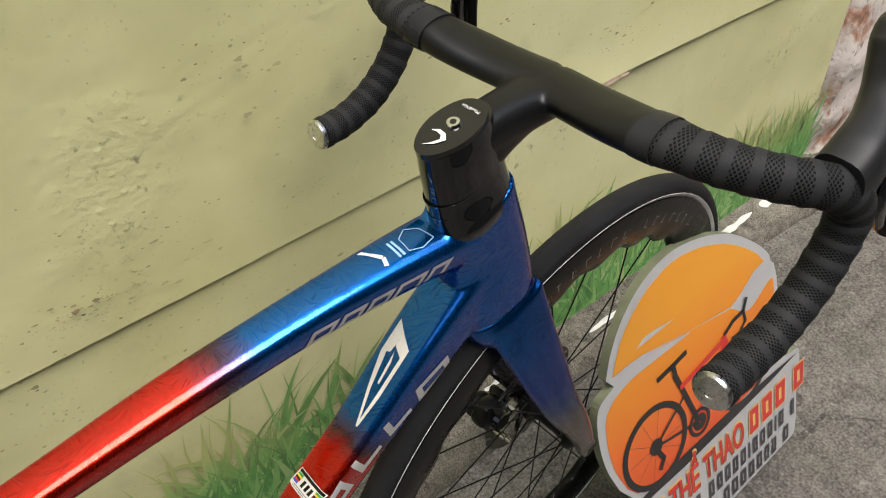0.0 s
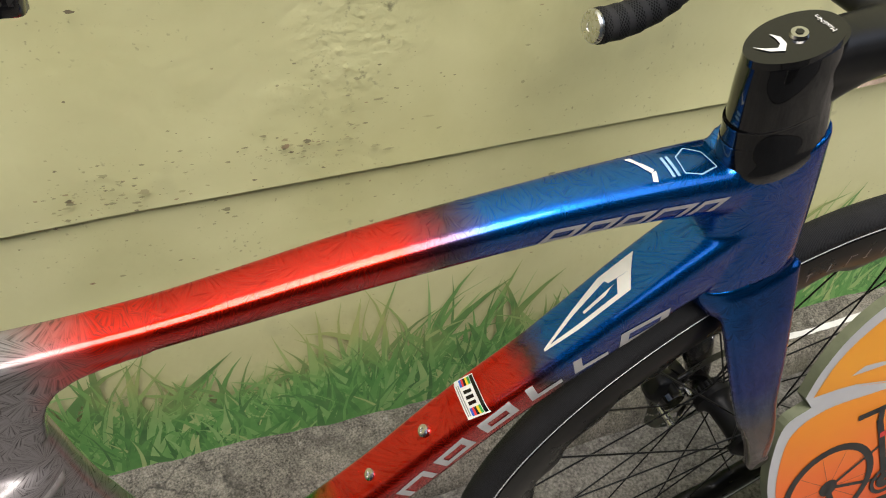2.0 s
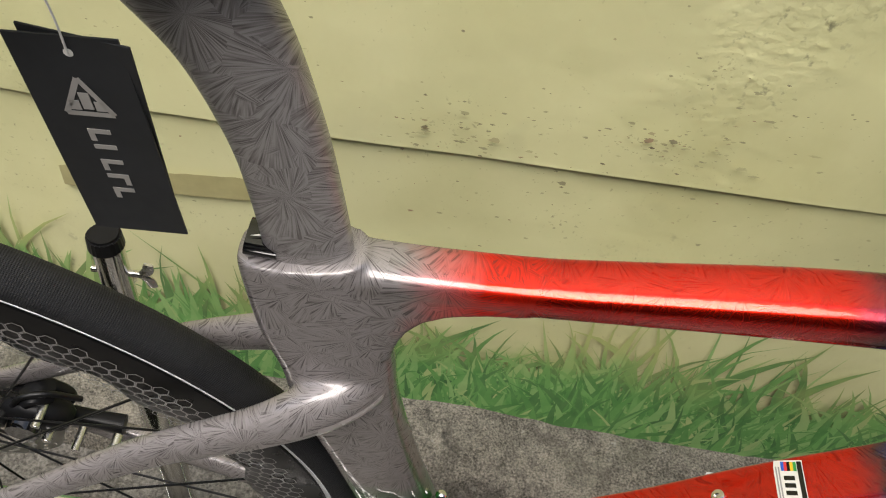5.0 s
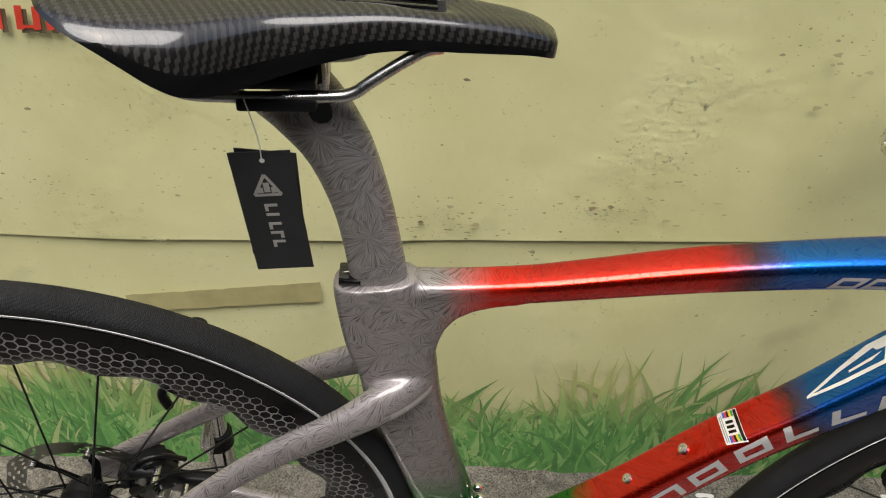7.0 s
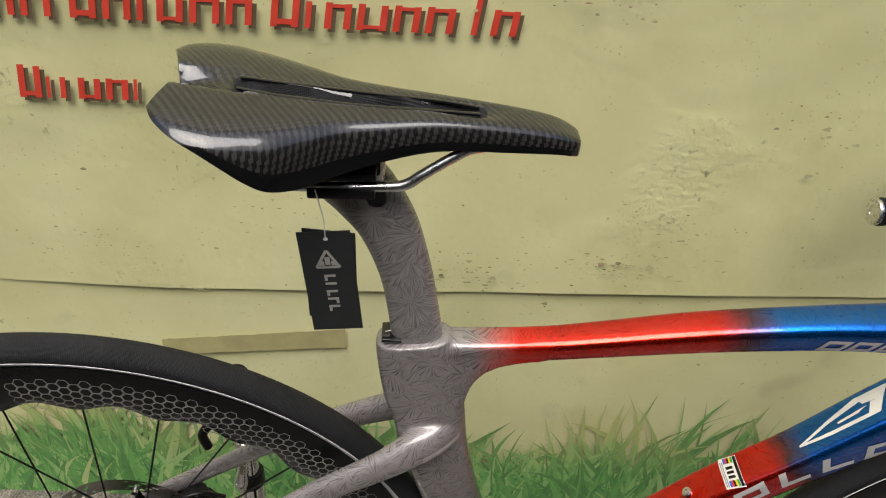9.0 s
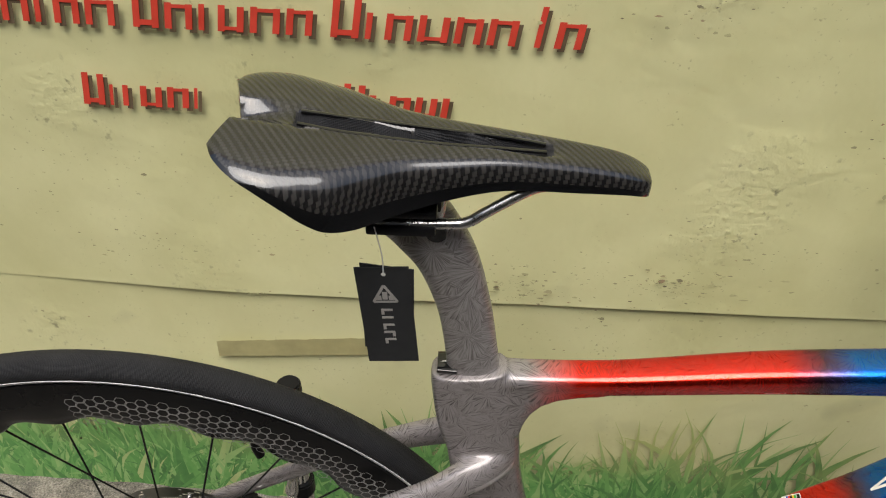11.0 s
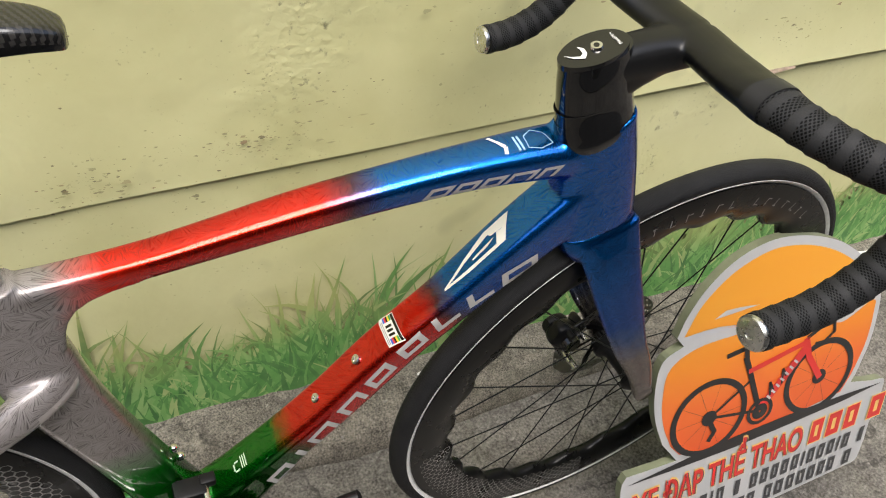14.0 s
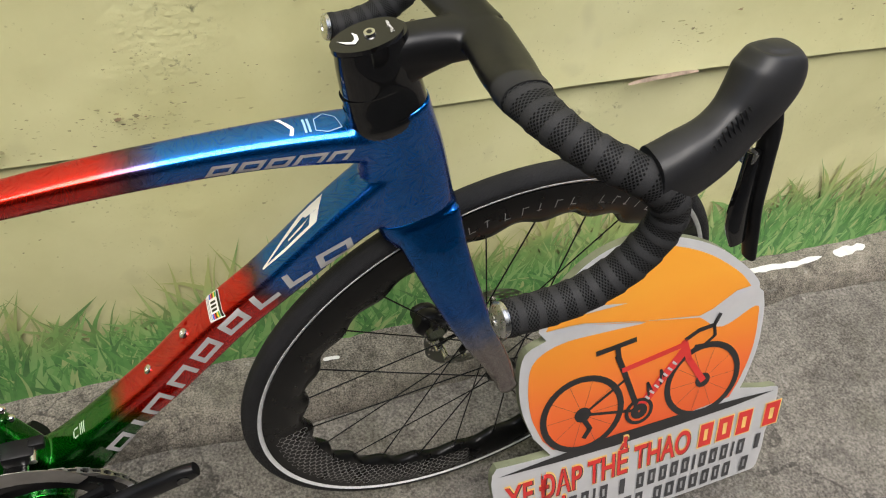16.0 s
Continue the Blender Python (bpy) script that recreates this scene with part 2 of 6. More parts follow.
def make_carbon_weave():
    """Twill: tows of two by two, each row set one step on, under clear lacquer."""
    m = material("carbon_weave", rough=0.3, coat=1.0)
    nd = Nodes(m)
    nd.b.inputs["Coat Roughness"].default_value = 0.07
    x, y, z = nd.axes(nd.co.outputs["Object"])
    u = nd.math("MULTIPLY", nd.math("ADD", x, nd.math("MULTIPLY", z, 0.2)), 720.0)
    v = nd.math("MULTIPLY", nd.math("SUBTRACT", nd.math("MULTIPLY", y, 0.8), nd.math("MULTIPLY", z, 0.75)), 720.0)
    row, tow = nd.math("FLOOR", v), nd.math("FLOOR", u)
    k = nd.math("FRACT", nd.math("MULTIPLY", nd.math("ADD", tow, row), 0.25))
    warp = nd.math("LESS_THAN", k, 0.45)
    edge = nd.rng(nd.math("ABSOLUTE", nd.math("SUBTRACT", nd.math("FRACT", v), 0.5)), 0.32, 0.46, 1.0, 0.0)
    tone = nd.math("MULTIPLY", nd.math("ADD", nd.math("MULTIPLY", warp, 0.8), 0.2), nd.math("ADD", nd.math("MULTIPLY", edge, 0.75), 0.25))
    cloud = nd.rng(nd.noise(nd.co.outputs["Object"], 30, 3), 0.3, 0.7, 0.75, 1.2)
    nd.colour(nd.ramp(nd.math("MULTIPLY", tone, cloud), [(0.0, (0.003, 0.003, 0.0035)), (1.0, (0.027, 0.025, 0.0225))]))
    nd.rough(nd.rng(warp, 0, 1, 0.25, 0.42))
    nd.b.inputs["Specular IOR Level"].default_value = 0.2
    return m


def make_rubber():
    m = material("tyre_rubber", (0.014, 0.014, 0.015), 0.62)
    nd = Nodes(m)
    uvx, uvy, _ = nd.axes(nd.co.outputs["UV"])
    k = nd.math("SINE", nd.math("MULTIPLY", nd.math("ADD", uvx, nd.math("MULTIPLY", uvy, 1.4)), 2400.0))
    k2 = nd.math("SINE", nd.math("MULTIPLY", nd.math("SUBTRACT", uvx, nd.math("MULTIPLY", uvy, 1.4)), 2400.0))
    nd.b.inputs["Specular IOR Level"].default_value = 0.2
    nd.bump(nd.math("MULTIPLY", k, k2), 0.5, 0.0006)
    n = nd.noise(nd.co.outputs["Object"], 30, 5)
    worn = nd.ramp(n, [(0.3, (0.007, 0.007, 0.0075)), (0.75, (0.018, 0.018, 0.019))])
    nd.colour(nd.mix(nd.rng(nd.math("MULTIPLY", k, k2), 0.0, 0.5), worn, (0.024, 0.0245, 0.026)))
    return m


def make_tape():
    """Bar tape: wraps that show one half plain, one half punched with small lozenge holes."""
    m = material("bar_tape", (0.02, 0.02, 0.021), 0.62)
    nd = Nodes(m)
    u, v, _ = nd.axes(nd.co.outputs["UV"])
    f = nd.math("FRACT", nd.math("MULTIPLY", u, 1 / 0.0165))
    zone = nd.math("MULTIPLY", nd.rng(f, 0.36, 0.39), nd.rng(f, 0.97, 0.94))
    p = nd.math("SINE", nd.math("MULTIPLY", nd.math("ADD", nd.math("MULTIPLY", u, 1.25), nd.math("MULTIPLY", v, 0.85)), 6.2832 / 0.0068))
    q = nd.math("SINE", nd.math("MULTIPLY", nd.math("SUBTRACT", nd.math("MULTIPLY", u, 1.25), nd.math("MULTIPLY", v, 0.85)), 6.2832 / 0.0068))
    hole = nd.math("MULTIPLY", nd.rng(nd.math("ABSOLUTE", nd.math("MULTIPLY", p, q)), 0.40, 0.52), zone)
    n = nd.noise(nd.co.outputs["Object"], 1200, 2)
    nd.colour(nd.mix(hole, nd.ramp(n, [(0.2, (0.021, 0.021, 0.0215)), (0.8, (0.034, 0.034, 0.0345))]), (0.0008, 0.0008, 0.0008)))
    nd.b.inputs["Specular IOR Level"].default_value = 0.16
    nd.bump(nd.math("SUBTRACT", nd.math("MULTIPLY", n, 0.12), hole), 0.9, 0.0012)
    return m


def make_banner():
    m = material("banner_vinyl", rough=0.55)
    nd = Nodes(m)
    ob = nd.co.outputs["Object"]
    x, y, z = nd.axes(ob)
    big = nd.noise(ob, 1.6, 3)
    mid = nd.noise(ob, 7, 5)
    col = nd.ramp(nd.math("ADD", nd.math("MULTIPLY", big, 0.6), nd.math("MULTIPLY", mid, 0.4)), [(0.33, (0.54, 0.52, 0.255)), (0.52, (0.645, 0.625, 0.335)), (0.70, (0.70, 0.68, 0.395))])
    # scattered mildew: clusters of small dark specks
    patch = nd.rng(nd.noise(ob, 5.5, 3), 0.56, 0.68)
    speck = nd.rng(nd.noise(ob, 75, 3, 0.6), 0.60, 0.72)
    mould = nd.math("MULTIPLY", patch, speck)
    col = nd.mix(nd.math("MULTIPLY", mould, 0.75), col, (0.13, 0.12, 0.07))
    fine = nd.math("MULTIPLY", nd.rng(nd.noise(ob, 190, 2), 0.66, 0.78), nd.rng(nd.noise(ob, 12, 2), 0.45, 0.6))
    col = nd.mix(nd.math("MULTIPLY", fine, 0.6), col, (0.16, 0.13, 0.07))
    blot = nd.math("MULTIPLY", nd.rng(nd.noise(ob, 9, 2), 0.66, 0.80), 0.35)
    col = nd.mix(blot, col, (0.30, 0.29, 0.16))
    # the printed meadow fades in towards the bottom
    edge = nd.math("ADD", z, nd.rng(nd.noise(ob, 14, 3), 0.3, 0.7, -0.05, 0.05))
    green = nd.ramp(nd.noise(ob, 18, 4), [(0.3, (0.07, 0.19, 0.03)), (0.55, (0.17, 0.36, 0.07)), (0.8, (0.34, 0.50, 0.15))])
    col = nd.mix(nd.rng(edge, 0.19, 0.08), col, green)
    nd.colour(col)
    h = nd.math("ADD", nd.math("MULTIPLY", nd.noise(ob, 9, 4), 1.0), nd.math("MULTIPLY", nd.rng(nd.voronoi(ob, 60), 0.0, 0.5, 1, 0), 0.05))
    blister = nd.math("MULTIPLY", patch, nd.rng(nd.voronoi(ob, 55), 0.25, 0.05))
    nd.bump(nd.math("ADD", h, nd.math("ADD", nd.math("MULTIPLY", blister, 0.15), nd.math("MULTIPLY", nd.math("MULTIPLY", patch, nd.noise(ob, 85, 4, 0.6)), 0.55))), 0.6, 0.006)
    return m


def make_print_blades():
    m = material("printed_blades", rough=0.55)
    nd = Nodes(m)
    geo = nd.t.nodes.new("ShaderNodeNewGeometry")
    ob = nd.co.outputs["Object"]
    base = nd.ramp(geo.outputs["Random Per Island"], [(0.0, (0.045, 0.15, 0.045)), (0.25, (0.085, 0.28, 0.065)), (0.65, (0.17, 0.43, 0.11)), (0.9, (0.34, 0.56, 0.20)), (1.0, (0.55, 0.60, 0.26))])
    base = nd.mix(0.3, base, nd.ramp(nd.noise(ob, 40, 3), [(0.3, (0.06, 0.17, 0.045)), (0.75, (0.24, 0.42, 0.14))]))
    # the print goes straw-coloured and thin towards the tips, in patches
    x, y, z = nd.axes(ob)
    tip = nd.math("MULTIPLY", nd.rng(z, 0.13, 0.25), nd.rng(nd.noise(ob, 9, 4), 0.42, 0.62, 0.15, 0.85))
    nd.colour(nd.mix(tip, base, (0.46, 0.47, 0.17)))
    return m


def make_concrete(name, dark, light, stain=0.5, scale=1.0):
    m = material(name, rough=0.85)
    nd = Nodes(m)
    ob = nd.co.outputs["Object"]
    a, b, c = nd.noise(ob, 3.5 * scale, 6, 0.65), nd.noise(ob, 26 * scale, 6, 0.7), nd.noise(ob, 220 * scale, 3, 0.6)
    f = nd.math("ADD", nd.math("ADD", nd.math("MULTIPLY", a, 0.26), nd.math("MULTIPLY", b, 0.27)), nd.math("MULTIPLY", c, 0.47))
    col = nd.ramp(f, [(0.40, dark), (0.51, tuple((p + q) / 2 for p, q in zip(dark, light))), (0.61, light)])
    spot = nd.rng(nd.noise(ob, 60 * scale, 3), 0.64, 0.72)
    col = nd.mix(nd.math("MULTIPLY", spot, 0.4), col, (0.42, 0.40, 0.36))
    moss = nd.math("MULTIPLY", nd.rng(nd.noise(ob, 6 * scale, 4), 0.55, 0.72), stain)
    col = nd.mix(moss, col, (0.075, 0.075, 0.045))
    # dark wandering stains, gritty pores and a few thin cracks
    blotch = nd.rng(nd.noise(ob, 9 * scale, 8, 0.7), 0.52, 0.66)
    col = nd.mix(nd.math("MULTIPLY", blotch, 0.55), col, tuple(p * 0.6 for p in dark))
    pore = nd.rng(nd.noise(ob, 120 * scale, 4, 0.7), 0.60, 0.70)
    col = nd.mix(nd.math("MULTIPLY", pore, 0.7), col, tuple(p * 0.35 for p in dark))
    bent = nd.t.nodes.new("ShaderNodeVectorMath")
    bent.operation = "MULTIPLY_ADD"
    nd.to(nd.noise(ob, 7, 5, 0.6, 1), bent.inputs[0])
    bent.inputs[1].default_value = (0.22, 0.22, 0.22)
    nd.to(ob, bent.inputs[2])
    crack = nd.rng(nd.voronoi(bent.outputs[0], 2.1, "DISTANCE_TO_EDGE"), 0.009, 0.002)
    crack = nd.math("MULTIPLY", crack, nd.rng(nd.noise(ob, 2.7, 3), 0.46, 0.56))
    col = nd.mix(nd.math("MULTIPLY", crack, 0.6), col, tuple(p * 0.3 for p in dark))
    nd.colour(col)
    nd.bump(nd.math("ADD", nd.math("MULTIPLY", b, 0.7), nd.math("MULTIPLY", c, 0.5)), 0.8, 0.006)
    return m


def make_patina(name, colour, rough, metal=0.0, var=0.25, coat=0.0, scale=40):
    m = material(name, colour, rough, metal, coat)
    nd = Nodes(m)
    n = nd.noise(nd.co.outputs["Object"], scale, 5)
    nd.colour(nd.ramp(n, [(0.3, tuple(c * (1 - var) for c in colour)), (0.7, tuple(min(1, c * (1 + var)) for c in colour))]))
    nd.rough(nd.rng(n, 0.3, 0.7, rough * 0.8, min(1, rough * 1.25)))
    return m


PAINT, FORK_PAINT, POST_PAINT = make_frame_paint(), make_fork_paint(), make_grey_crystal()
MATT_BLACK = make_black("matt_carbon", 0.006, 0.33, 700, 0.12, 0.0, 0.34)
GLOSS_BLACK = make_black("gloss_black", 0.004, 0.12, 500, 0.0, 1.0)
RUBBER, TAPE = make_rubber(), make_tape()
HOOD = make_black("hood_rubber", 0.017, 0.42, 1500, 0.35, 0.0, 0.36)
METAL_BLACK = make_black("anodised_black", 0.008, 0.33, 900, 0.1)
CARBON = make_carbon_weave()
RIM = make_black("rim_carbon", 0.0045, 0.28, 200, 0.05, 0.05)
STEEL = make_patina("steel", (0.62, 0.61, 0.59), 0.25, 1.0, 0.12)
ROTOR_STEEL = make_patina("rotor_steel", (0.42, 0.41, 0.40), 0.35, 1.0, 0.2)
PLUG = make_patina("satin_plug", (0.66, 0.65, 0.62), 0.28, 1.0, 0.15, 0, 300)
CHROME = make_patina("chrome", (0.75, 0.74, 0.72), 0.12, 1.0, 0.1)
SILVER_PRINT = make_patina("silver_print", (0.60, 0.59, 0.58), 0.4, 0.1, 0.08)
WHITE_PRINT = make_patina("white_print", (0.72, 0.70, 0.64), 0.4, 0.0, 0.06)
STRIPE = make_patina("reflective_stripe", (0.75, 0.75, 0.74), 0.4, 0.0, 0.1, 0, 90)
GREY_LINE = make_patina("grey_line", (0.27, 0.262, 0.25), 0.4, 0.0, 0.1)
BANNER, BLADES = make_banner(), make_print_blades()
FLOOR = make_concrete("floor_concrete", (0.052, 0.046, 0.038), (0.252, 0.233, 0.204), 0.35)
KERB = make_concrete("kerb_concrete", (0.042, 0.037, 0.027), (0.31, 0.278, 0.225), 0.6, 1.5)
PLASTER = make_concrete("old_plaster", (0.42, 0.33, 0.28), (0.66, 0.58, 0.52), 0.25, 2.0)
RED_INK = make_patina("red_ink", (0.62, 0.055, 0.03), 0.5, 0.0, 0.12)
SHADE_INK = make_patina("brown_ink", (0.12, 0.085, 0.045), 0.55, 0.0, 0.15)
CARD = make_patina("black_card", (0.016, 0.017, 0.018), 0.6, 0.0, 0.15)
WHITE_PAINT = make_patina("white_floor_paint", (0.62, 0.61, 0.57), 0.7, 0.0, 0.12, 0, 60)

# ---- the place: floor, kerb, wall, banner ----
def make_ground():
    bm = bmesh.new()
    xs = [-30, -12, -5] + [-3 + 0.05 * i for i in range(141)] + [6, 12, 30]
    ys = [-30, -12, -5, -2.6] + [-1.6 + 0.05 * i for i in range(42)] + [6, 12, 30]
    vs = [[bm.verts.new((x, y, 0.006 * noise.fractal(Vector((x * 1.7, y * 1.7, 0.3)), 1.0, 2.0, 4) - 0.003 if abs(x) < 4.5 and abs(y) < 1.8 else -0.003)) for y in ys] for x in xs]
    for i in range(len(xs) - 1):
        for j in range(len(ys) - 1):
            bm.faces.new((vs[i][j], vs[i + 1][j], vs[i + 1][j + 1], vs[i][j + 1]))
    return tagged(link("ground", bm, FLOOR), "rough grey weathered concrete alley floor", "floor", kind="structure")


def make_kerb():
    """A low broken strip of rough concrete along the foot of the wall."""
    rings = []
    for i in range(260):
        x = -1.2 + i * 0.016
        nz = lambda k, s: noise.fractal(Vector((x * s, k * 3.7, 1.3)), 1.0, 2.0, 5)
        foot = 0.165 + 0.018 * nz(0, 3) - 0.02 * (x - 1.0)
        top = 0.040 + 0.010 * nz(1, 4)
        row = []
        for k, (y, z) in enumerate(((foot - 0.012, -0.02), (foot, 0.004), (foot + 0.010, top * 0.6), (foot + 0.028, top * 0.92), (foot + 0.05, top), (foot + 0.08, top + 0.002), (foot + 0.11, top + 0.004), (0.40, top + 0.006), (0.40, -0.02))):
            j = 0.006 * noise.fractal(Vector((x * 22, k * 2.1, 5.0)), 1.0, 2.0, 4)
            row.append(Vector((x, y + j * 0.6, z + (j if 0 < k < 7 else 0))))
        rings.append(row)
    return tagged(link("kerb", loft(rings), KERB, smooth=True), "low broken concrete kerb with old white paint", "kerb", kind="structure")


make_ground()
kerb_ob = make_kerb()
from mathutils.bvhtree import BVHTree

KERB_SKIN = BVHTree.FromPolygons([v.co.copy() for v in kerb_ob.data.vertices], [tuple(p.vertices) for p in kerb_ob.data.polygons])
for i, (x0, x1, y, w) in enumerate(((1.66, 1.92, 0.224, 0.010), (1.95, 2.04, 0.226, 0.014), (1.37, 1.60, 0.216, 0.007), (1.12, 1.17, 0.236, 0.007), (0.82, 0.85, 0.238, 0.005))):
    # streaks of old paint on the kerb
    bm = bmesh.new()
    n = 30
    rows = []
    for k in range(n + 1):
        f = k / n
        x = x0 + (x1 - x0) * f
        r = w * math.sqrt(max(0.02, 1 - abs(2 * f - 1) ** 4)) * (0.75 + 0.6 * noise.noise(Vector((x * 40, i, 0))))
        c = y - 0.02 * (x - 1.0) + 0.004 * noise.noise(Vector((x * 9, i, 4)))
        row = []
        for q in range(5):
            yy = c - r + r * q / 2
            hit, nrm, _, _ = KERB_SKIN.ray_cast(Vector((x, yy, 0.3)), Vector((0, 0, -1)))
            row.append(bm.verts.new((x, yy, (hit.z if hit else 0.0) + 0.0025)))
        rows.append(row)
    for a, b in zip(rows, rows[1:]):
        for q in range(4):
            bm.faces.new((a[q], b[q], b[q + 1], a[q + 1]))
    tagged(link("paint_streak", bm, WHITE_PAINT), "streak of old white paint on the kerb", "paint", group="paint streaks", kind="structure")

# the wall behind the banner, with the rough broken plaster beyond the banner's end
WALL = Matrix.Translation((0.6, 0.30, 0)) @ pose(0, 0, 0, 0, 0, WALL_TURN)
bm = bmesh.new()
box(bm, (14.0, 0.2, 3.2), WALL @ Matrix.Translation((-1.0, 0.115, 1.6)))
tagged(link("wall_back", bm, PLASTER, smooth=False), "old plastered masonry wall", "wall", kind="structure")
bm = bmesh.new()
nx, nz_ = 60, 120
grid = []
for i in range(nx + 1):
    row = []
    for k in range(nz_ + 1):
        x, z = 1.58 + i * 0.03, 0.02 + k * 0.02
        p = Vector((x * 5, z * 5, 0))
        d = 0.03 * noise.fractal(p, 1.0, 2.0, 5) + 0.02 * max(0.0, noise.noise(p * 0.7 + Vector((4, 2, 0))))
        row.append(bm.verts.new(WALL @ Vector((x, 0.005 - d - (0.01 if i else -0.03), z))))
    grid.append(row)
for i in range(nx):
    for k in range(nz_):
        bm.faces.new((grid[i][k], grid[i + 1][k], grid[i + 1][k + 1], grid[i][k + 1]))


def make_broken():
    m = material("broken_plaster", rough=0.9)
    nd = Nodes(m)
    ob = nd.co.outputs["Object"]
    n = nd.noise(ob, 9, 6, 0.65)
    col = nd.ramp(n, [(0.32, (0.10, 0.075, 0.055)), (0.42, (0.42, 0.22, 0.14)), (0.5, (0.62, 0.56, 0.50)), (0.7, (0.74, 0.66, 0.62))])
    col = nd.mix(nd.rng(nd.noise(ob, 40, 4), 0.6, 0.7), col, (0.22, 0.19, 0.16))
    nd.colour(col)
    nd.bump(n, 0.8, 0.02)
    return m


tagged(link("wall_plaster", bm, make_broken()), "broken pink plaster and bare brick wall surface", "wall", kind="structure")
# unseen wall behind the camera, added dark so the frame's sides reflect less light
bm = bmesh.new()
box(bm, (11.0, 0.2, 3.3), Matrix.Translation((0.5, -2.5, 1.65)))
DARK_WALL = make_concrete("dark_unseen_wall", (0.035, 0.033, 0.031), (0.08, 0.076, 0.07), 0.3)
tagged(link("unseen_wall_opposite", bm, DARK_WALL, smooth=False), "plain dark wall opposite, unseen, added to cut low light", "wall", kind="structure")
# unseen end walls, added to block the bright horizon on both sides
for nm, x in (("unseen_wall_west", -4.9), ("unseen_wall_east", 5.9)):
    bm = bmesh.new()
    box(bm, (0.2, 6.0, 3.3), Matrix.Translation((x, -1.2, 1.65)))
    tagged(link(nm, bm, DARK_WALL, smooth=False), "plain dark end wall, unseen, added to block horizon light", "wall", kind="structure")
# unseen dark strip in front of the concrete, added to cut light bounced off the ground
bm = bmesh.new()
box(bm, (10.6, 1.35, 0.016), Matrix.Translation((0.5, -1.72, 0.004)), 0.004)
tagged(link("road", bm, make_concrete("dark_unseen_strip", (0.022, 0.022, 0.022), (0.07, 0.069, 0.066), 0.2), smooth=False), "dark ground strip, unseen, added to cut bounce light", "road", kind="structure")


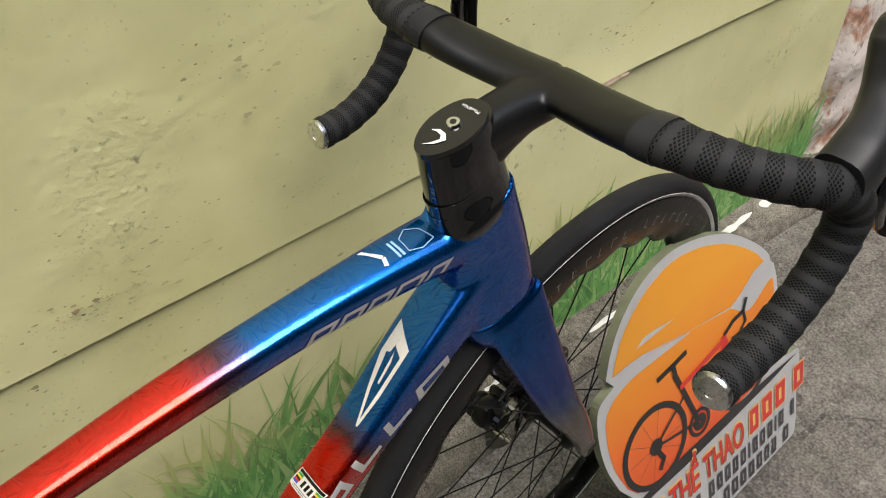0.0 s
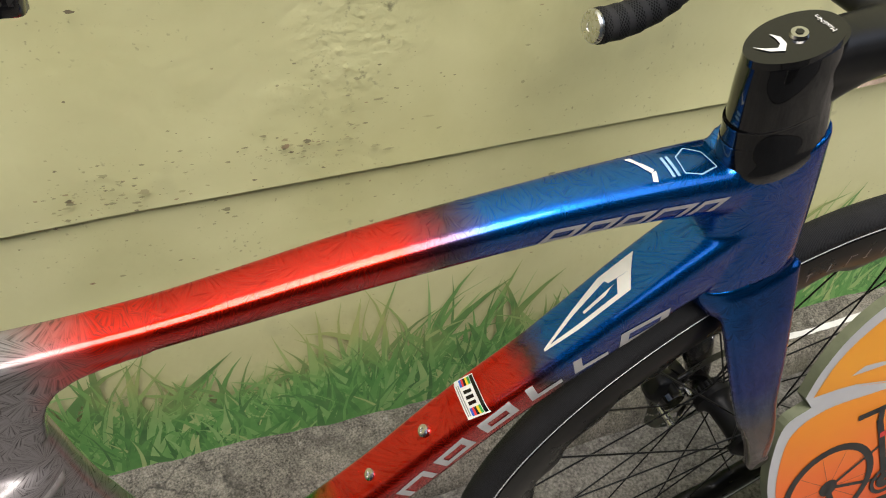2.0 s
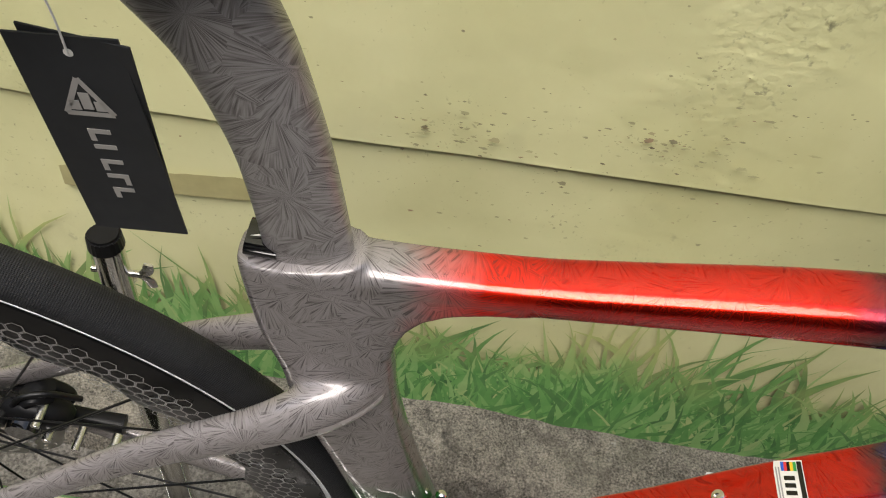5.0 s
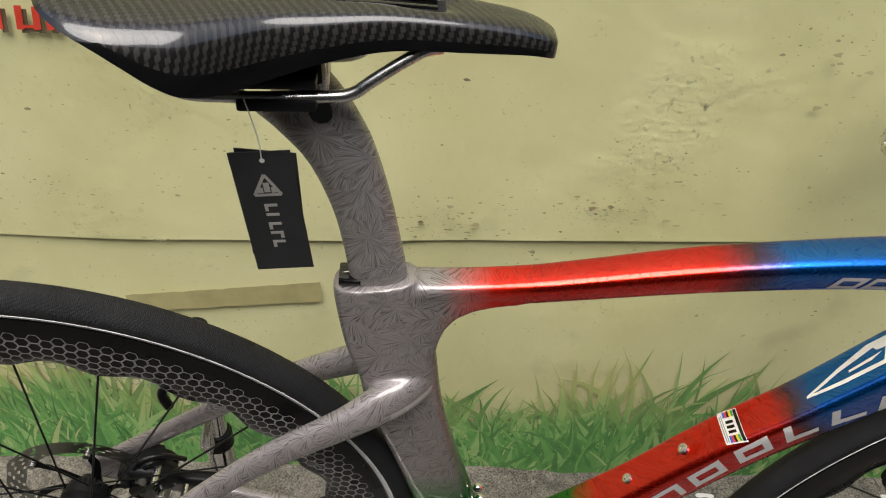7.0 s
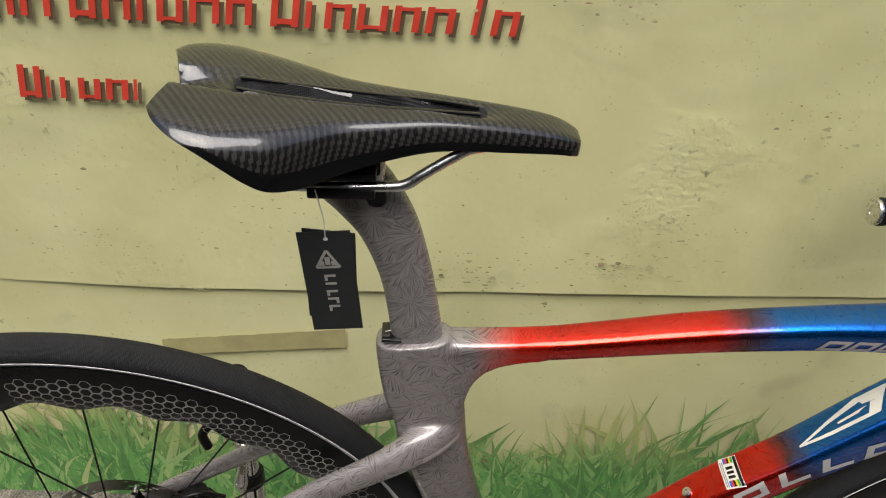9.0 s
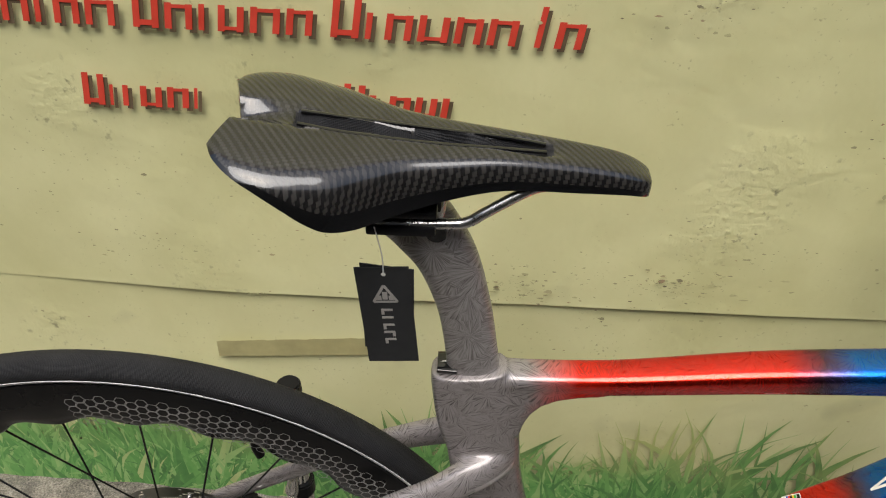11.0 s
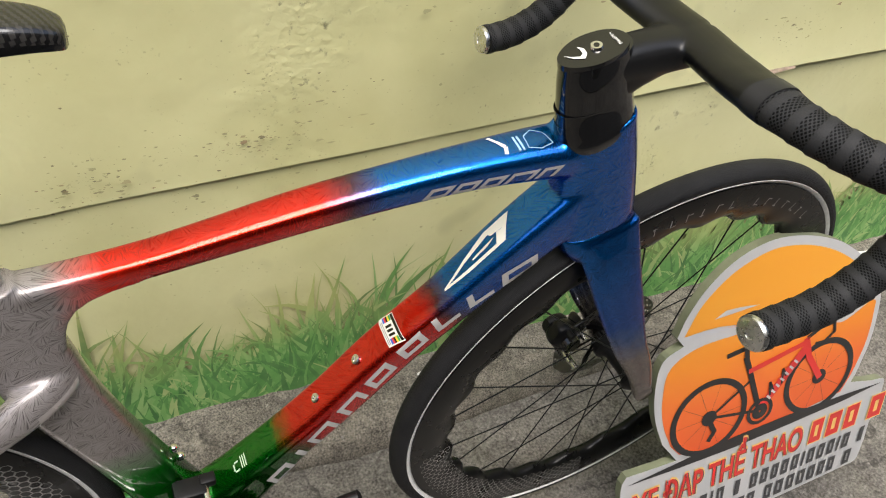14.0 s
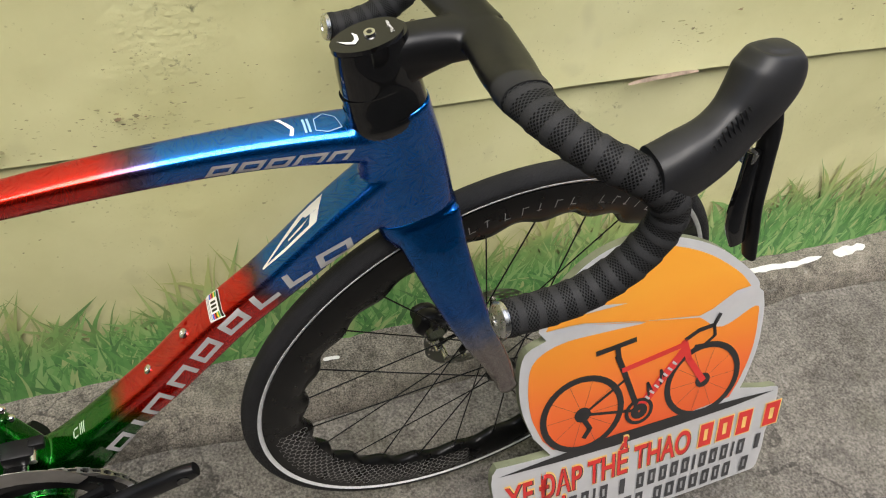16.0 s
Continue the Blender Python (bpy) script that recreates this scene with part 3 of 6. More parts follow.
def make_banner_thing():
    """A vinyl sheet on the wall in two lengths, which overlap at a seam."""
    root = thing("banner", "yellow-green printed vinyl banner with grass border, mouldy and creased", "banner")

    def sheet(z0, z1, out, name, label):
        bm = bmesh.new()
        nx, nz = 150, 36
        g = []
        for i in range(nx + 1):
            row = []
            for k in range(nz + 1):
                x = -1.7 + (1.55 + 1.7) * i / nx
                z = z0 + (z1 - z0) * k / nz
                d = 0.004 * noise.fractal(Vector((x * 2.1, z * 2.3, out * 90)), 1.0, 2.0, 3)
                if name == "upper_sheet":
                    # the lower hem hangs a little free towards the one end
                    d += max(0.0, 0.003 * math.exp(-(z - z0) / 0.03)) * min(1.0, max(0.0, (x + 0.2) * 1.4))
                    d += 0.003 * math.exp(-((x - 0.80) / 0.12) ** 2) * math.exp(-(z - z0) / 0.02)
                slope = 0.0185 + 0.040 * max(-0.6, min(0.85, x))
                sag = slope * math.exp(-(z - z0) / 0.3) if name == "upper_sheet" else slope * (k / nz) ** 4
                row.append(bm.verts.new(WALL @ Vector((x, -out - d, z + sag))))
            g.append(row)
        for i in range(nx):
            for k in range(nz):
                bm.faces.new((g[i][k], g[i + 1][k], g[i + 1][k + 1], g[i][k + 1]))
        part(name, bm, BANNER, root, label)

    sheet(0.4995, 2.4, 0.005, "upper_sheet", "plain yellow upper sheet with mould spots")
    sheet(0.012, 0.52, 0.001, "lower_sheet", "lower sheet with printed grass")
    # printed grass: flat blades lying on the sheet
    r = random.Random(11)
    bm = bmesh.new()
    for i in range(6500):
        x = r.uniform(-1.65, 1.54)
        tall = 0.72 + 0.38 * noise.noise(Vector((x * 4.5, 0, 0))) + 0.28 * noise.noise(Vector((x * 13, 3, 0)))
        layer = r.random()
        z = 0.016 + (0.145 * (1 - layer)) * r.random()
        length = r.uniform(0.07, 0.215) * tall * (0.75 + 0.6 * (1 - layer))
        lean = r.gauss(0, 0.62)
        bend = r.gauss(0, 0.7)
        w = r.uniform(0.0020, 0.0045) if r.random() < 0.40 else r.uniform(0.0050, 0.0115)
        out = 0.0065 + 0.002 * layer
        pts = []
        px, pz, a = x, z, lean * 0.6
        n = 5
        for k in range(n + 1):
            pts.append((px, pz, a))
            a += bend / n
            px += math.sin(a) * length / n
            pz += math.cos(a) * length / n
        prev = None
        for k, (qx, qz, qa) in enumerate(pts):
            ww = w * (1 - (k / n) ** 1.6) * (0.6 + 0.4 * min(1, k / 1.5))
            qz = max(qz, 0.014)
            if k == n:
                cur = (bm.verts.new(WALL @ Vector((qx, -out, qz))),)
            else:
                cur = (bm.verts.new(WALL @ Vector((qx - ww * math.cos(qa), -out, qz + ww * math.sin(qa)))), bm.verts.new(WALL @ Vector((qx + ww * math.cos(qa), -out, qz - ww * math.sin(qa)))))
            if prev:
                bm.faces.new((prev[0], prev[1], cur[1], cur[0]) if len(cur) == 2 else (prev[0], prev[1], cur[0]))
            prev = cur
    tagged(part("printed_grass", bm, BLADES, root, "printed green grass blades", smooth=False), kind="stuff")

    # mould: clusters of small dark spots on the sheets
    r = random.Random(5)
    bm = bmesh.new()
    groups = [(0.691, 0.620, 40, 0.030), (0.58, 0.570, 60, 0.020), (0.640, 0.565, 90, 0.035), (0.42, 0.545, 110, 0.045), (0.383, 0.537, 40, 0.02), (0.609, 0.650, 16, 0.02), (1.387, 0.62, 50, 0.03), (0.90, 0.70, 40, 0.05), (0.15, 0.62, 60, 0.06), (-0.1, 0.56, 50, 0.05), (0.50, 0.47, 24, 0.05), (0.05, 0.50, 14, 0.01), (0.80, 0.78, 40, 0.03), (0.55, 0.92, 40, 0.04), (1.15, 0.72, 40, 0.05), (1.7, 0.62, 30, 0.05), (0.30, 0.75, 30, 0.07), (-0.2, 0.66, 40, 0.06), (0.75, 0.50, 40, 0.08), (0.95, 0.42, 30, 0.1), (0.35, 0.40, 26, 0.1)]
    for gx, gz, n, size in groups:
        for _ in range(n):
            cx, cz = gx - 0.6 + r.gauss(0, size * 1.2), gz + r.gauss(0, size * 0.5)
            rad = min(0.0050, 0.0005 + r.expovariate(1000))
            k = r.randint(7, 11)
            a0, st = r.random() * 6, r.uniform(0.25, 0.7)
            bm.faces.new([bm.verts.new(WALL @ Vector((cx + rad * r.uniform(0.4, 1.6) * math.cos(a0 + 6.283 * q / k), -0.0132, cz + st * rad * r.uniform(0.6, 1.2) * math.sin(a0 + 6.283 * q / k)))) for q in range(k)])
    for _ in range(420):
        cx, cz = r.uniform(-1.6, 1.5), r.uniform(0.3, 1.1)
        rad = 0.0005 + r.expovariate(1800)
        bm.faces.new([bm.verts.new(WALL @ Vector((cx + rad * math.cos(6.283 * q / 5), -0.0132, cz + rad * r.uniform(0.5, 1) * math.sin(6.283 * q / 5)))) for q in range(5)])
    m = material("mould", rough=0.8)
    nd = Nodes(m)
    geo = nd.t.nodes.new("ShaderNodeNewGeometry")
    nd.colour(nd.ramp(geo.outputs["Random Per Island"], [(0.0, (0.17, 0.14, 0.08)), (0.2, (0.32, 0.30, 0.16)), (0.8, (0.48, 0.46, 0.235)), (1.0, (0.30, 0.19, 0.11))]))
    tagged(part("mould", bm, m, root, "dark mould spots", smooth=False), kind="stuff")

    # red lettering that stands for an address: plain slanted bars with a brown shadow
    def bars(x0, x1, z, h, slope, lengths, row_label):
        x = x0
        i = 0
        while x < x1:
            w = lengths[i % len(lengths)] * h
            hh = h * (0.72 if i % 6 else 1.1)
            for mat, dx, dz, lift in ((SHADE_INK, 0.004, -0.004, 0.0105), (RED_INK, 0, 0, 0.0115)):
                b = bmesh.new()
                zz = z + slope * (x - x0)
                out = [(x + dx, zz + dz), (x + w + dx, zz + dz + slope * w), (x + w + dx + hh * 0.14, zz + hh + dz + slope * w), (x + dx + hh * 0.14, zz + hh + dz)]
                # slanted strokes: two stems, and a short bar at the foot or the head
                o, e1, e2 = Vector((out[0][0], 0, out[0][1])), Vector((out[1][0] - out[0][0], 0, out[1][1] - out[0][1])), Vector((out[3][0] - out[0][0], 0, out[3][1] - out[0][1]))
                bw = min(0.45, 0.0075 / w)
                quads = [(0.0, bw, 0.0, 1.0)]
                if w > 0.5 * h:
                    quads += [(1 - bw, 1.0, 0.0, 0.96), (bw, 1 - bw, 0.80, 0.94) if i % 3 else (bw, 1 - bw, 0.06, 0.20)]
                for u0, u1, v0, v1 in quads:
                    b.faces.new([b.verts.new(WALL @ (o + e1 * u + e2 * v + Vector((0, -lift, 0)))) for u, v in ((u0, v0), (u1, v0), (u1, v1), (u0, v1))])
                part("red_bar" if mat is RED_INK else "shadow_bar", b, mat, root, smooth=False)
            x += w + h * (0.50 if i % 6 == 5 else 0.17)
            i += 1

    bars(-0.86, -0.19, 0.865, 0.040, 0.007, (0.8, 0.7, 0.75, 0.35, 0.7), "")
    bars(-0.72, -0.58, 0.770, 0.036, 0.02, (0.7, 0.25, 0.4, 0.7), "")
    bars(-0.42, -0.30, 0.778, 0.034, 0.02, (0.7, 0.5, 0.7), "")
    # a strip of brown packing tape
    bm = bmesh.new()
    q = []
    for i in range(25):
        x = -0.62 + 0.262 * i / 24
        j = 0.002 * noise.noise(Vector((x * 60, 0, 0)))
        q.append((bm.verts.new(WALL @ Vector((x, -0.0075, 0.370 + 0.115 * (x + 0.62) + j))), bm.verts.new(WALL @ Vector((x, -0.0075, 0.400 + 0.13 * (x + 0.62) - j)))))
    for a, b in zip(q, q[1:]):
        bm.faces.new((a[0], b[0], b[1], a[1]))
    part("tape_strip", bm, make_patina("packing_tape", (0.40, 0.36, 0.17), 0.35, 0, 0.12, 0.2), root, "strip of yellowed packing tape")
    # a torn piece at the seam
    bm = bmesh.new()
    q = []
    for i in range(13):
        x = 0.70 + 0.12 * i / 12
        f = math.sin(math.pi * i / 12) ** 0.6
        q.append((bm.verts.new(WALL @ Vector((x, -0.026, 0.5455 + 0.09 * (x - 0.70) + 0.002 * noise.noise(Vector((x * 90, 1, 0)))))), bm.verts.new(WALL @ Vector((x, -0.024, 0.5475 + 0.09 * (x - 0.70) + 0.005 * f)))))
    for a, b in zip(q, q[1:]):
        bm.faces.new((a[0], b[0], b[1], a[1]))
    part("torn_edge", bm, make_patina("torn_backing", (0.36, 0.27, 0.2), 0.8, 0, 0.4, 0, 120), root, "torn brown backing at the seam")
    return root


make_banner_thing()

# ---- the bicycle ----
bike = thing("road_bicycle", "racing bicycle with frosted grey, red, blue and green paint", "bicycle", place=BIKE)
REAR, FRONT, BB = (0.007, 0.3515), (0.963, 0.347), (0.405, 0.275)
AXIS = Vector((-0.306, 0, 0.952)).normalized()
PIVOT = Vector((0.785, 0, 0.72))
STEER = Matrix.Translation(PIVOT) @ Matrix.Rotation(radians(3.7), 4, AXIS) @ Matrix.Translation(-PIVOT)


def blended(bm, name, mat, parent, voxel, smooth, label=""):
    ob = part(name, bm, mat, parent, label)
    rm = ob.modifiers.new("remesh", "REMESH")
    rm.mode, rm.voxel_size, rm.use_smooth_shade = "VOXEL", voxel, True
    sm = ob.modifiers.new("smooth", "SMOOTH")
    sm.factor, sm.iterations = 0.5, smooth
    return ob


# frame: one moulded body
bm = bmesh.new()
sweep([(0.285, 0, 0.703, 0.0165, 0.0150), (0.33, 0, 0.7065, 0.0150, 0.0128), (0.39, 0, 0.7135, 0.0150, 0.0125), (0.434, 0, 0.7215, 0.0160, 0.0130), (0.514, 0, 0.737, 0.018, 0.0150), (0.60, 0, 0.749, 0.019, 0.0165), (0.66, 0, 0.7545, 0.021, 0.018), (0.72, 0, 0.756, 0.024, 0.021), (0.765, 0, 0.752, 0.025, 0.024)], n=36, e=3.1, bm=bm, taper=0.30)
sweep([(0.284, 0, 0.716, 0.0165, 0.030), (0.287, 0, 0.700, 0.0165, 0.032), (0.297, 0, 0.655, 0.016, 0.034), (0.306, 0, 0.62, 0.016, 0.032), (0.315, 0, 0.575, 0.017, 0.031), (0.337, 0, 0.505, 0.018, 0.028), (0.365, 0, 0.42, 0.020, 0.028), (0.395, 0, 0.33, 0.026, 0.030), (0.405, 0, 0.275, 0.032, 0.032)], n=24, e=3.0, bm=bm)
web = [(0.310, 0.702), (0.392, 0.7045), (0.372, 0.7005), (0.356, 0.6945), (0.345, 0.686), (0.3385, 0.675), (0.335, 0.662), (0.3335, 0.645), (0.310, 0.640)]
va = [bm.verts.new((p, -0.0125, q)) for p, q in web]
vb = [bm.verts.new((p, 0.0125, q)) for p, q in web]
bm.faces.new(va)
bm.faces.new(list(reversed(vb)))
for k in range(len(web)):
    bm.faces.new((va[(k + 1) % len(web)], va[k], vb[k], vb[(k + 1) % len(web)]))
sweep([(0.41, 0, 0.285, 0.030, 0.034), (0.452, 0, 0.325, 0.026, 0.030), (0.509, 0, 0.394, 0.0225, 0.0235), (0.555, 0, 0.448, 0.0215, 0.0225), (0.594, 0, 0.500, 0.0215, 0.0225), (0.626, 0, 0.540, 0.0215, 0.0215), (0.666, 0, 0.583, 0.022, 0.0215), (0.728, 0, 0.656, 0.024, 0.025), (0.79, 0, 0.712, 0.024, 0.034)], n=40, e=6.0, bm=bm, taper=0.12)
sweep([(0.7555, 0, 0.789, 0.0235, 0.0375), (0.762, 0, 0.772, 0.0240, 0.0380), (0.776, 0, 0.735, 0.0235, 0.040), (0.789, 0, 0.69, 0.026, 0.043), (0.797, 0, 0.664, 0.027, 0.043)], n=28, e=2.6, bm=bm)
disc_y(bm, BB, 0.034, -0.038, 0.038)
for s in (-1, 1):
    sweep([(0.332, s * 0.002, 0.612, 0.008, 0.013), (0.318, s * 0.013, 0.607, 0.0120, 0.0165), (0.297, s * 0.0235, 0.599, 0.0125, 0.0180), (0.268, s * 0.032, 0.582, 0.0105, 0.0150), (0.20, s * 0.040, 0.536, 0.0080, 0.0125), (0.12, s * 0.050, 0.462, 0.0065, 0.0105), (0.05, s * 0.058, 0.396, 0.0065, 0.0105), (0.007, s * 0.062, 0.353, 0.006, 0.014)], n=16, e=2.3, bm=bm)
    sweep([(0.41, s * 0.024, 0.275, 0.014, 0.024), (0.33, s * 0.034, 0.285, 0.009, 0.019), (0.24, s * 0.043, 0.305, 0.008, 0.014), (0.12, s * 0.054, 0.33, 0.008, 0.012), (0.007, s * 0.062, 0.353, 0.006, 0.014)], n=16, e=2.4, bm=bm)
frame_ob = blended(bm, "frame", PAINT, bike, 0.0018, 7, "moulded frame with frost pattern, grey to red to blue")

# seat post with an aero section, bent back to the clamp
bm = bmesh.new()
sweep([(0.288, 0, 0.690, 0.011, 0.0205), (0.2865, 0, 0.716, 0.011, 0.0205), (0.2803, 0, 0.750, 0.011, 0.0198), (0.2713, 0, 0.787, 0.011, 0.0198), (0.2565, 0, 0.826, 0.0115, 0.0218), (0.2385, 0, 0.853, 0.012, 0.0245), (0.226, 0, 0.866, 0.012, 0.025)], n=28, e=2.3, bm=bm)
post = part("seat_post", bm, POST_PAINT, bike, "grey frost-patterned aero seat post")
bm = bmesh.new()
disc_y(bm, (0.247, 0.857), 0.0068, -0.0128, 0.0128, 20)
part("bolt_hole", bm, GLOSS_BLACK, post, "black bolt hole")
# clamp cover behind the post
bm = bmesh.new()
sweep([(0.259, 0, 0.7165, 0.010, 0.003), (0.274, 0, 0.7175, 0.011, 0.003)], side=(0, 1, 0), n=16, e=3, per=2, bm=bm)
wedge = part("wedge_cover", bm, GLOSS_BLACK, post, "gloss black wedge cover")
WEDGE = Matrix.Translation((0.2655, -0.001, 0.7207)) @ pose(0, 0, 0, 0, -4, 0)
part("cover_print", shape([(0.005, 0.006), (0.003, 0.001), (0.004, -0.005), (0.0055, -0.001), (0.006, 0.003)], WEDGE, 0.0004, shape([(-0.005, -0.002), (0.003, 0.0005), (0.004, -0.0015)], WEDGE, 0.0004)), WHITE_PRINT, wedge, "small white print", smooth=False)


# saddle
def make_saddle():
    xs = [(0.3765, 0.005, 0.909, 0.005), (0.373, 0.013, 0.913, 0.009), (0.358, 0.0180, 0.9185, 0.0115), (0.33, 0.0210, 0.9220, 0.0145), (0.285, 0.0255, 0.9245, 0.0170), (0.25, 0.034, 0.9245, 0.022), (0.222, 0.0435, 0.9250, 0.029), (0.20, 0.057, 0.9260, 0.032), (0.184, 0.0665, 0.9265, 0.029), (0.172, 0.069, 0.9275, 0.024), (0.160, 0.0695, 0.9285, 0.0165), (0.147, 0.068, 0.9295, 0.0095), (0.130, 0.061, 0.931, 0.005), (0.118, 0.050, 0.932, 0.003), (0.112, 0.038, 0.932, 0.002)]
    st = spline(xs, 5)
    rings = []
    for x, hw, zt, skirt in st:
        ring = []
        n = 28
        back = max(0.0, (0.165 - x) / 0.06)
        slot = min(1.0, max(0.0, (x - 0.15) / 0.02)) * min(1.0, max(0.0, (0.315 - x) / 0.05))
        for k in range(n + 1):
            f = -1 + 2 * k / n
            y = hw * math.copysign(abs(f) ** 0.85, f)
            dz = -skirt * abs(f) ** 6 - 0.06 * hw * f * f
            groove = math.exp(-(y / (0.0085 - 0.0045 * slot)) ** 4)
            dz -= groove * (0.020 * slot + 0.012 * min(1.0, back))
            ring.append(Vector((x - 0.010 * back * groove * 0 - 0.012 * min(1, back) * (1 - abs(f)) * -1, y * (1 - 0.05 * abs(f) ** 8), zt + dz)))
        for k in range(n - 1):
            f = 0.93 - 1.86 * k / (n - 2)
            y = hw * 0.97 * f
            dz = -skirt * abs(f) ** 7 * 0.9 - 0.005 - 0.06 * hw * f * f - math.exp(-(y / 0.0085) ** 4) * (0.016 * slot + 0.012 * min(1.0, back))
            ring.append(Vector((x + 0.012 * min(1, back) * (1 - abs(f)), y, zt + dz)))
        rings.append(ring)
    bm = loft(rings)
    for f in bm.faces:
        q = f.calc_center_median()
        if abs(q.y) < 0.0062 and 0.155 < q.x < 0.312:
            f.material_index = 1
        # gloss black skirt below the shoulder
        zt, sk = np.interp(q.x, [s[0] for s in st][::-1], [s[2] for s in st][::-1]), np.interp(q.x, [s[0] for s in st][::-1], [s[3] for s in st][::-1])
        if abs(q.y) > 0.012 and zt - q.z > 0.003 + 0.55 * sk:
            f.material_index = 2
    saddle = part("saddle", bm, [CARBON, RUBBER, GLOSS_BLACK], bike, "glossy carbon-weave racing saddle with a centre slot", flat_angle=70)
    # raised glossy lips along the slot
    for s in (-1, 1):
        row = []
        for k in range(15):
            x = 0.158 + 0.150 * k / 14
            zt = float(np.interp(x, [q[0] for q in st][::-1], [q[2] for q in st][::-1]))
            row.append((x, s * (0.0042 + 0.0050 * math.sin(math.pi * min(1.0, (k + 1.5) / 15)) ** 0.5 * (1 - 0.35 * k / 14)), zt - 0.0006, 0.0016, 0.0011))
        part("slot_lip", sweep(row, n=8, e=2, per=2), GLOSS_BLACK, saddle, "glossy black lip of the slot")
    for s in (-1, 1):
        bm = tube([(0.312, s * 0.012, 0.904), (0.30, s * 0.016, 0.902), (0.276, s * 0.021, 0.886), (0.266, s * 0.022, 0.878), (0.252, s * 0.022, 0.8745), (0.20, s * 0.022, 0.870), (0.165, s * 0.026, 0.876), (0.135, s * 0.032, 0.912)], 0.0036, 12, 6)
        part("rail", bm, STEEL, saddle, "bare metal saddle rail")
        bm = bmesh.new()
        box(bm, (0.044, 0.012, 0.007), Matrix.Translation((0.224, s * 0.022, 0.869)) @ pose(0, 0, 0, 0, -4, 0), 0.002)
        box(bm, (0.044, 0.012, 0.006), Matrix.Translation((0.224, s * 0.022, 0.8825)) @ pose(0, 0, 0, 0, -4, 0), 0.002)
        part("rail_clamp", bm, METAL_BLACK, saddle, "black rail clamp")
        for q in (-1, 1):
            bm = bmesh.new()
            bmesh.ops.create_cone(bm, cap_ends=True, segments=14, radius1=0.0035, radius2=0.0035, depth=0.04, matrix=Matrix.Translation((0.224 + q * 0.024, s * 0.006, 0.885)))
            part("clamp_bolt", bm, STEEL, saddle)
    bm = bmesh.new()
    box(bm, (0.05, 0.034, 0.018), Matrix.Translation((0.224, 0, 0.884)) @ pose(0, 0, 0, 0, -4, 0), 0.005)
    part("clamp_head", bm, METAL_BLACK, saddle, "black clamp head")
    return saddle


saddle = make_saddle()


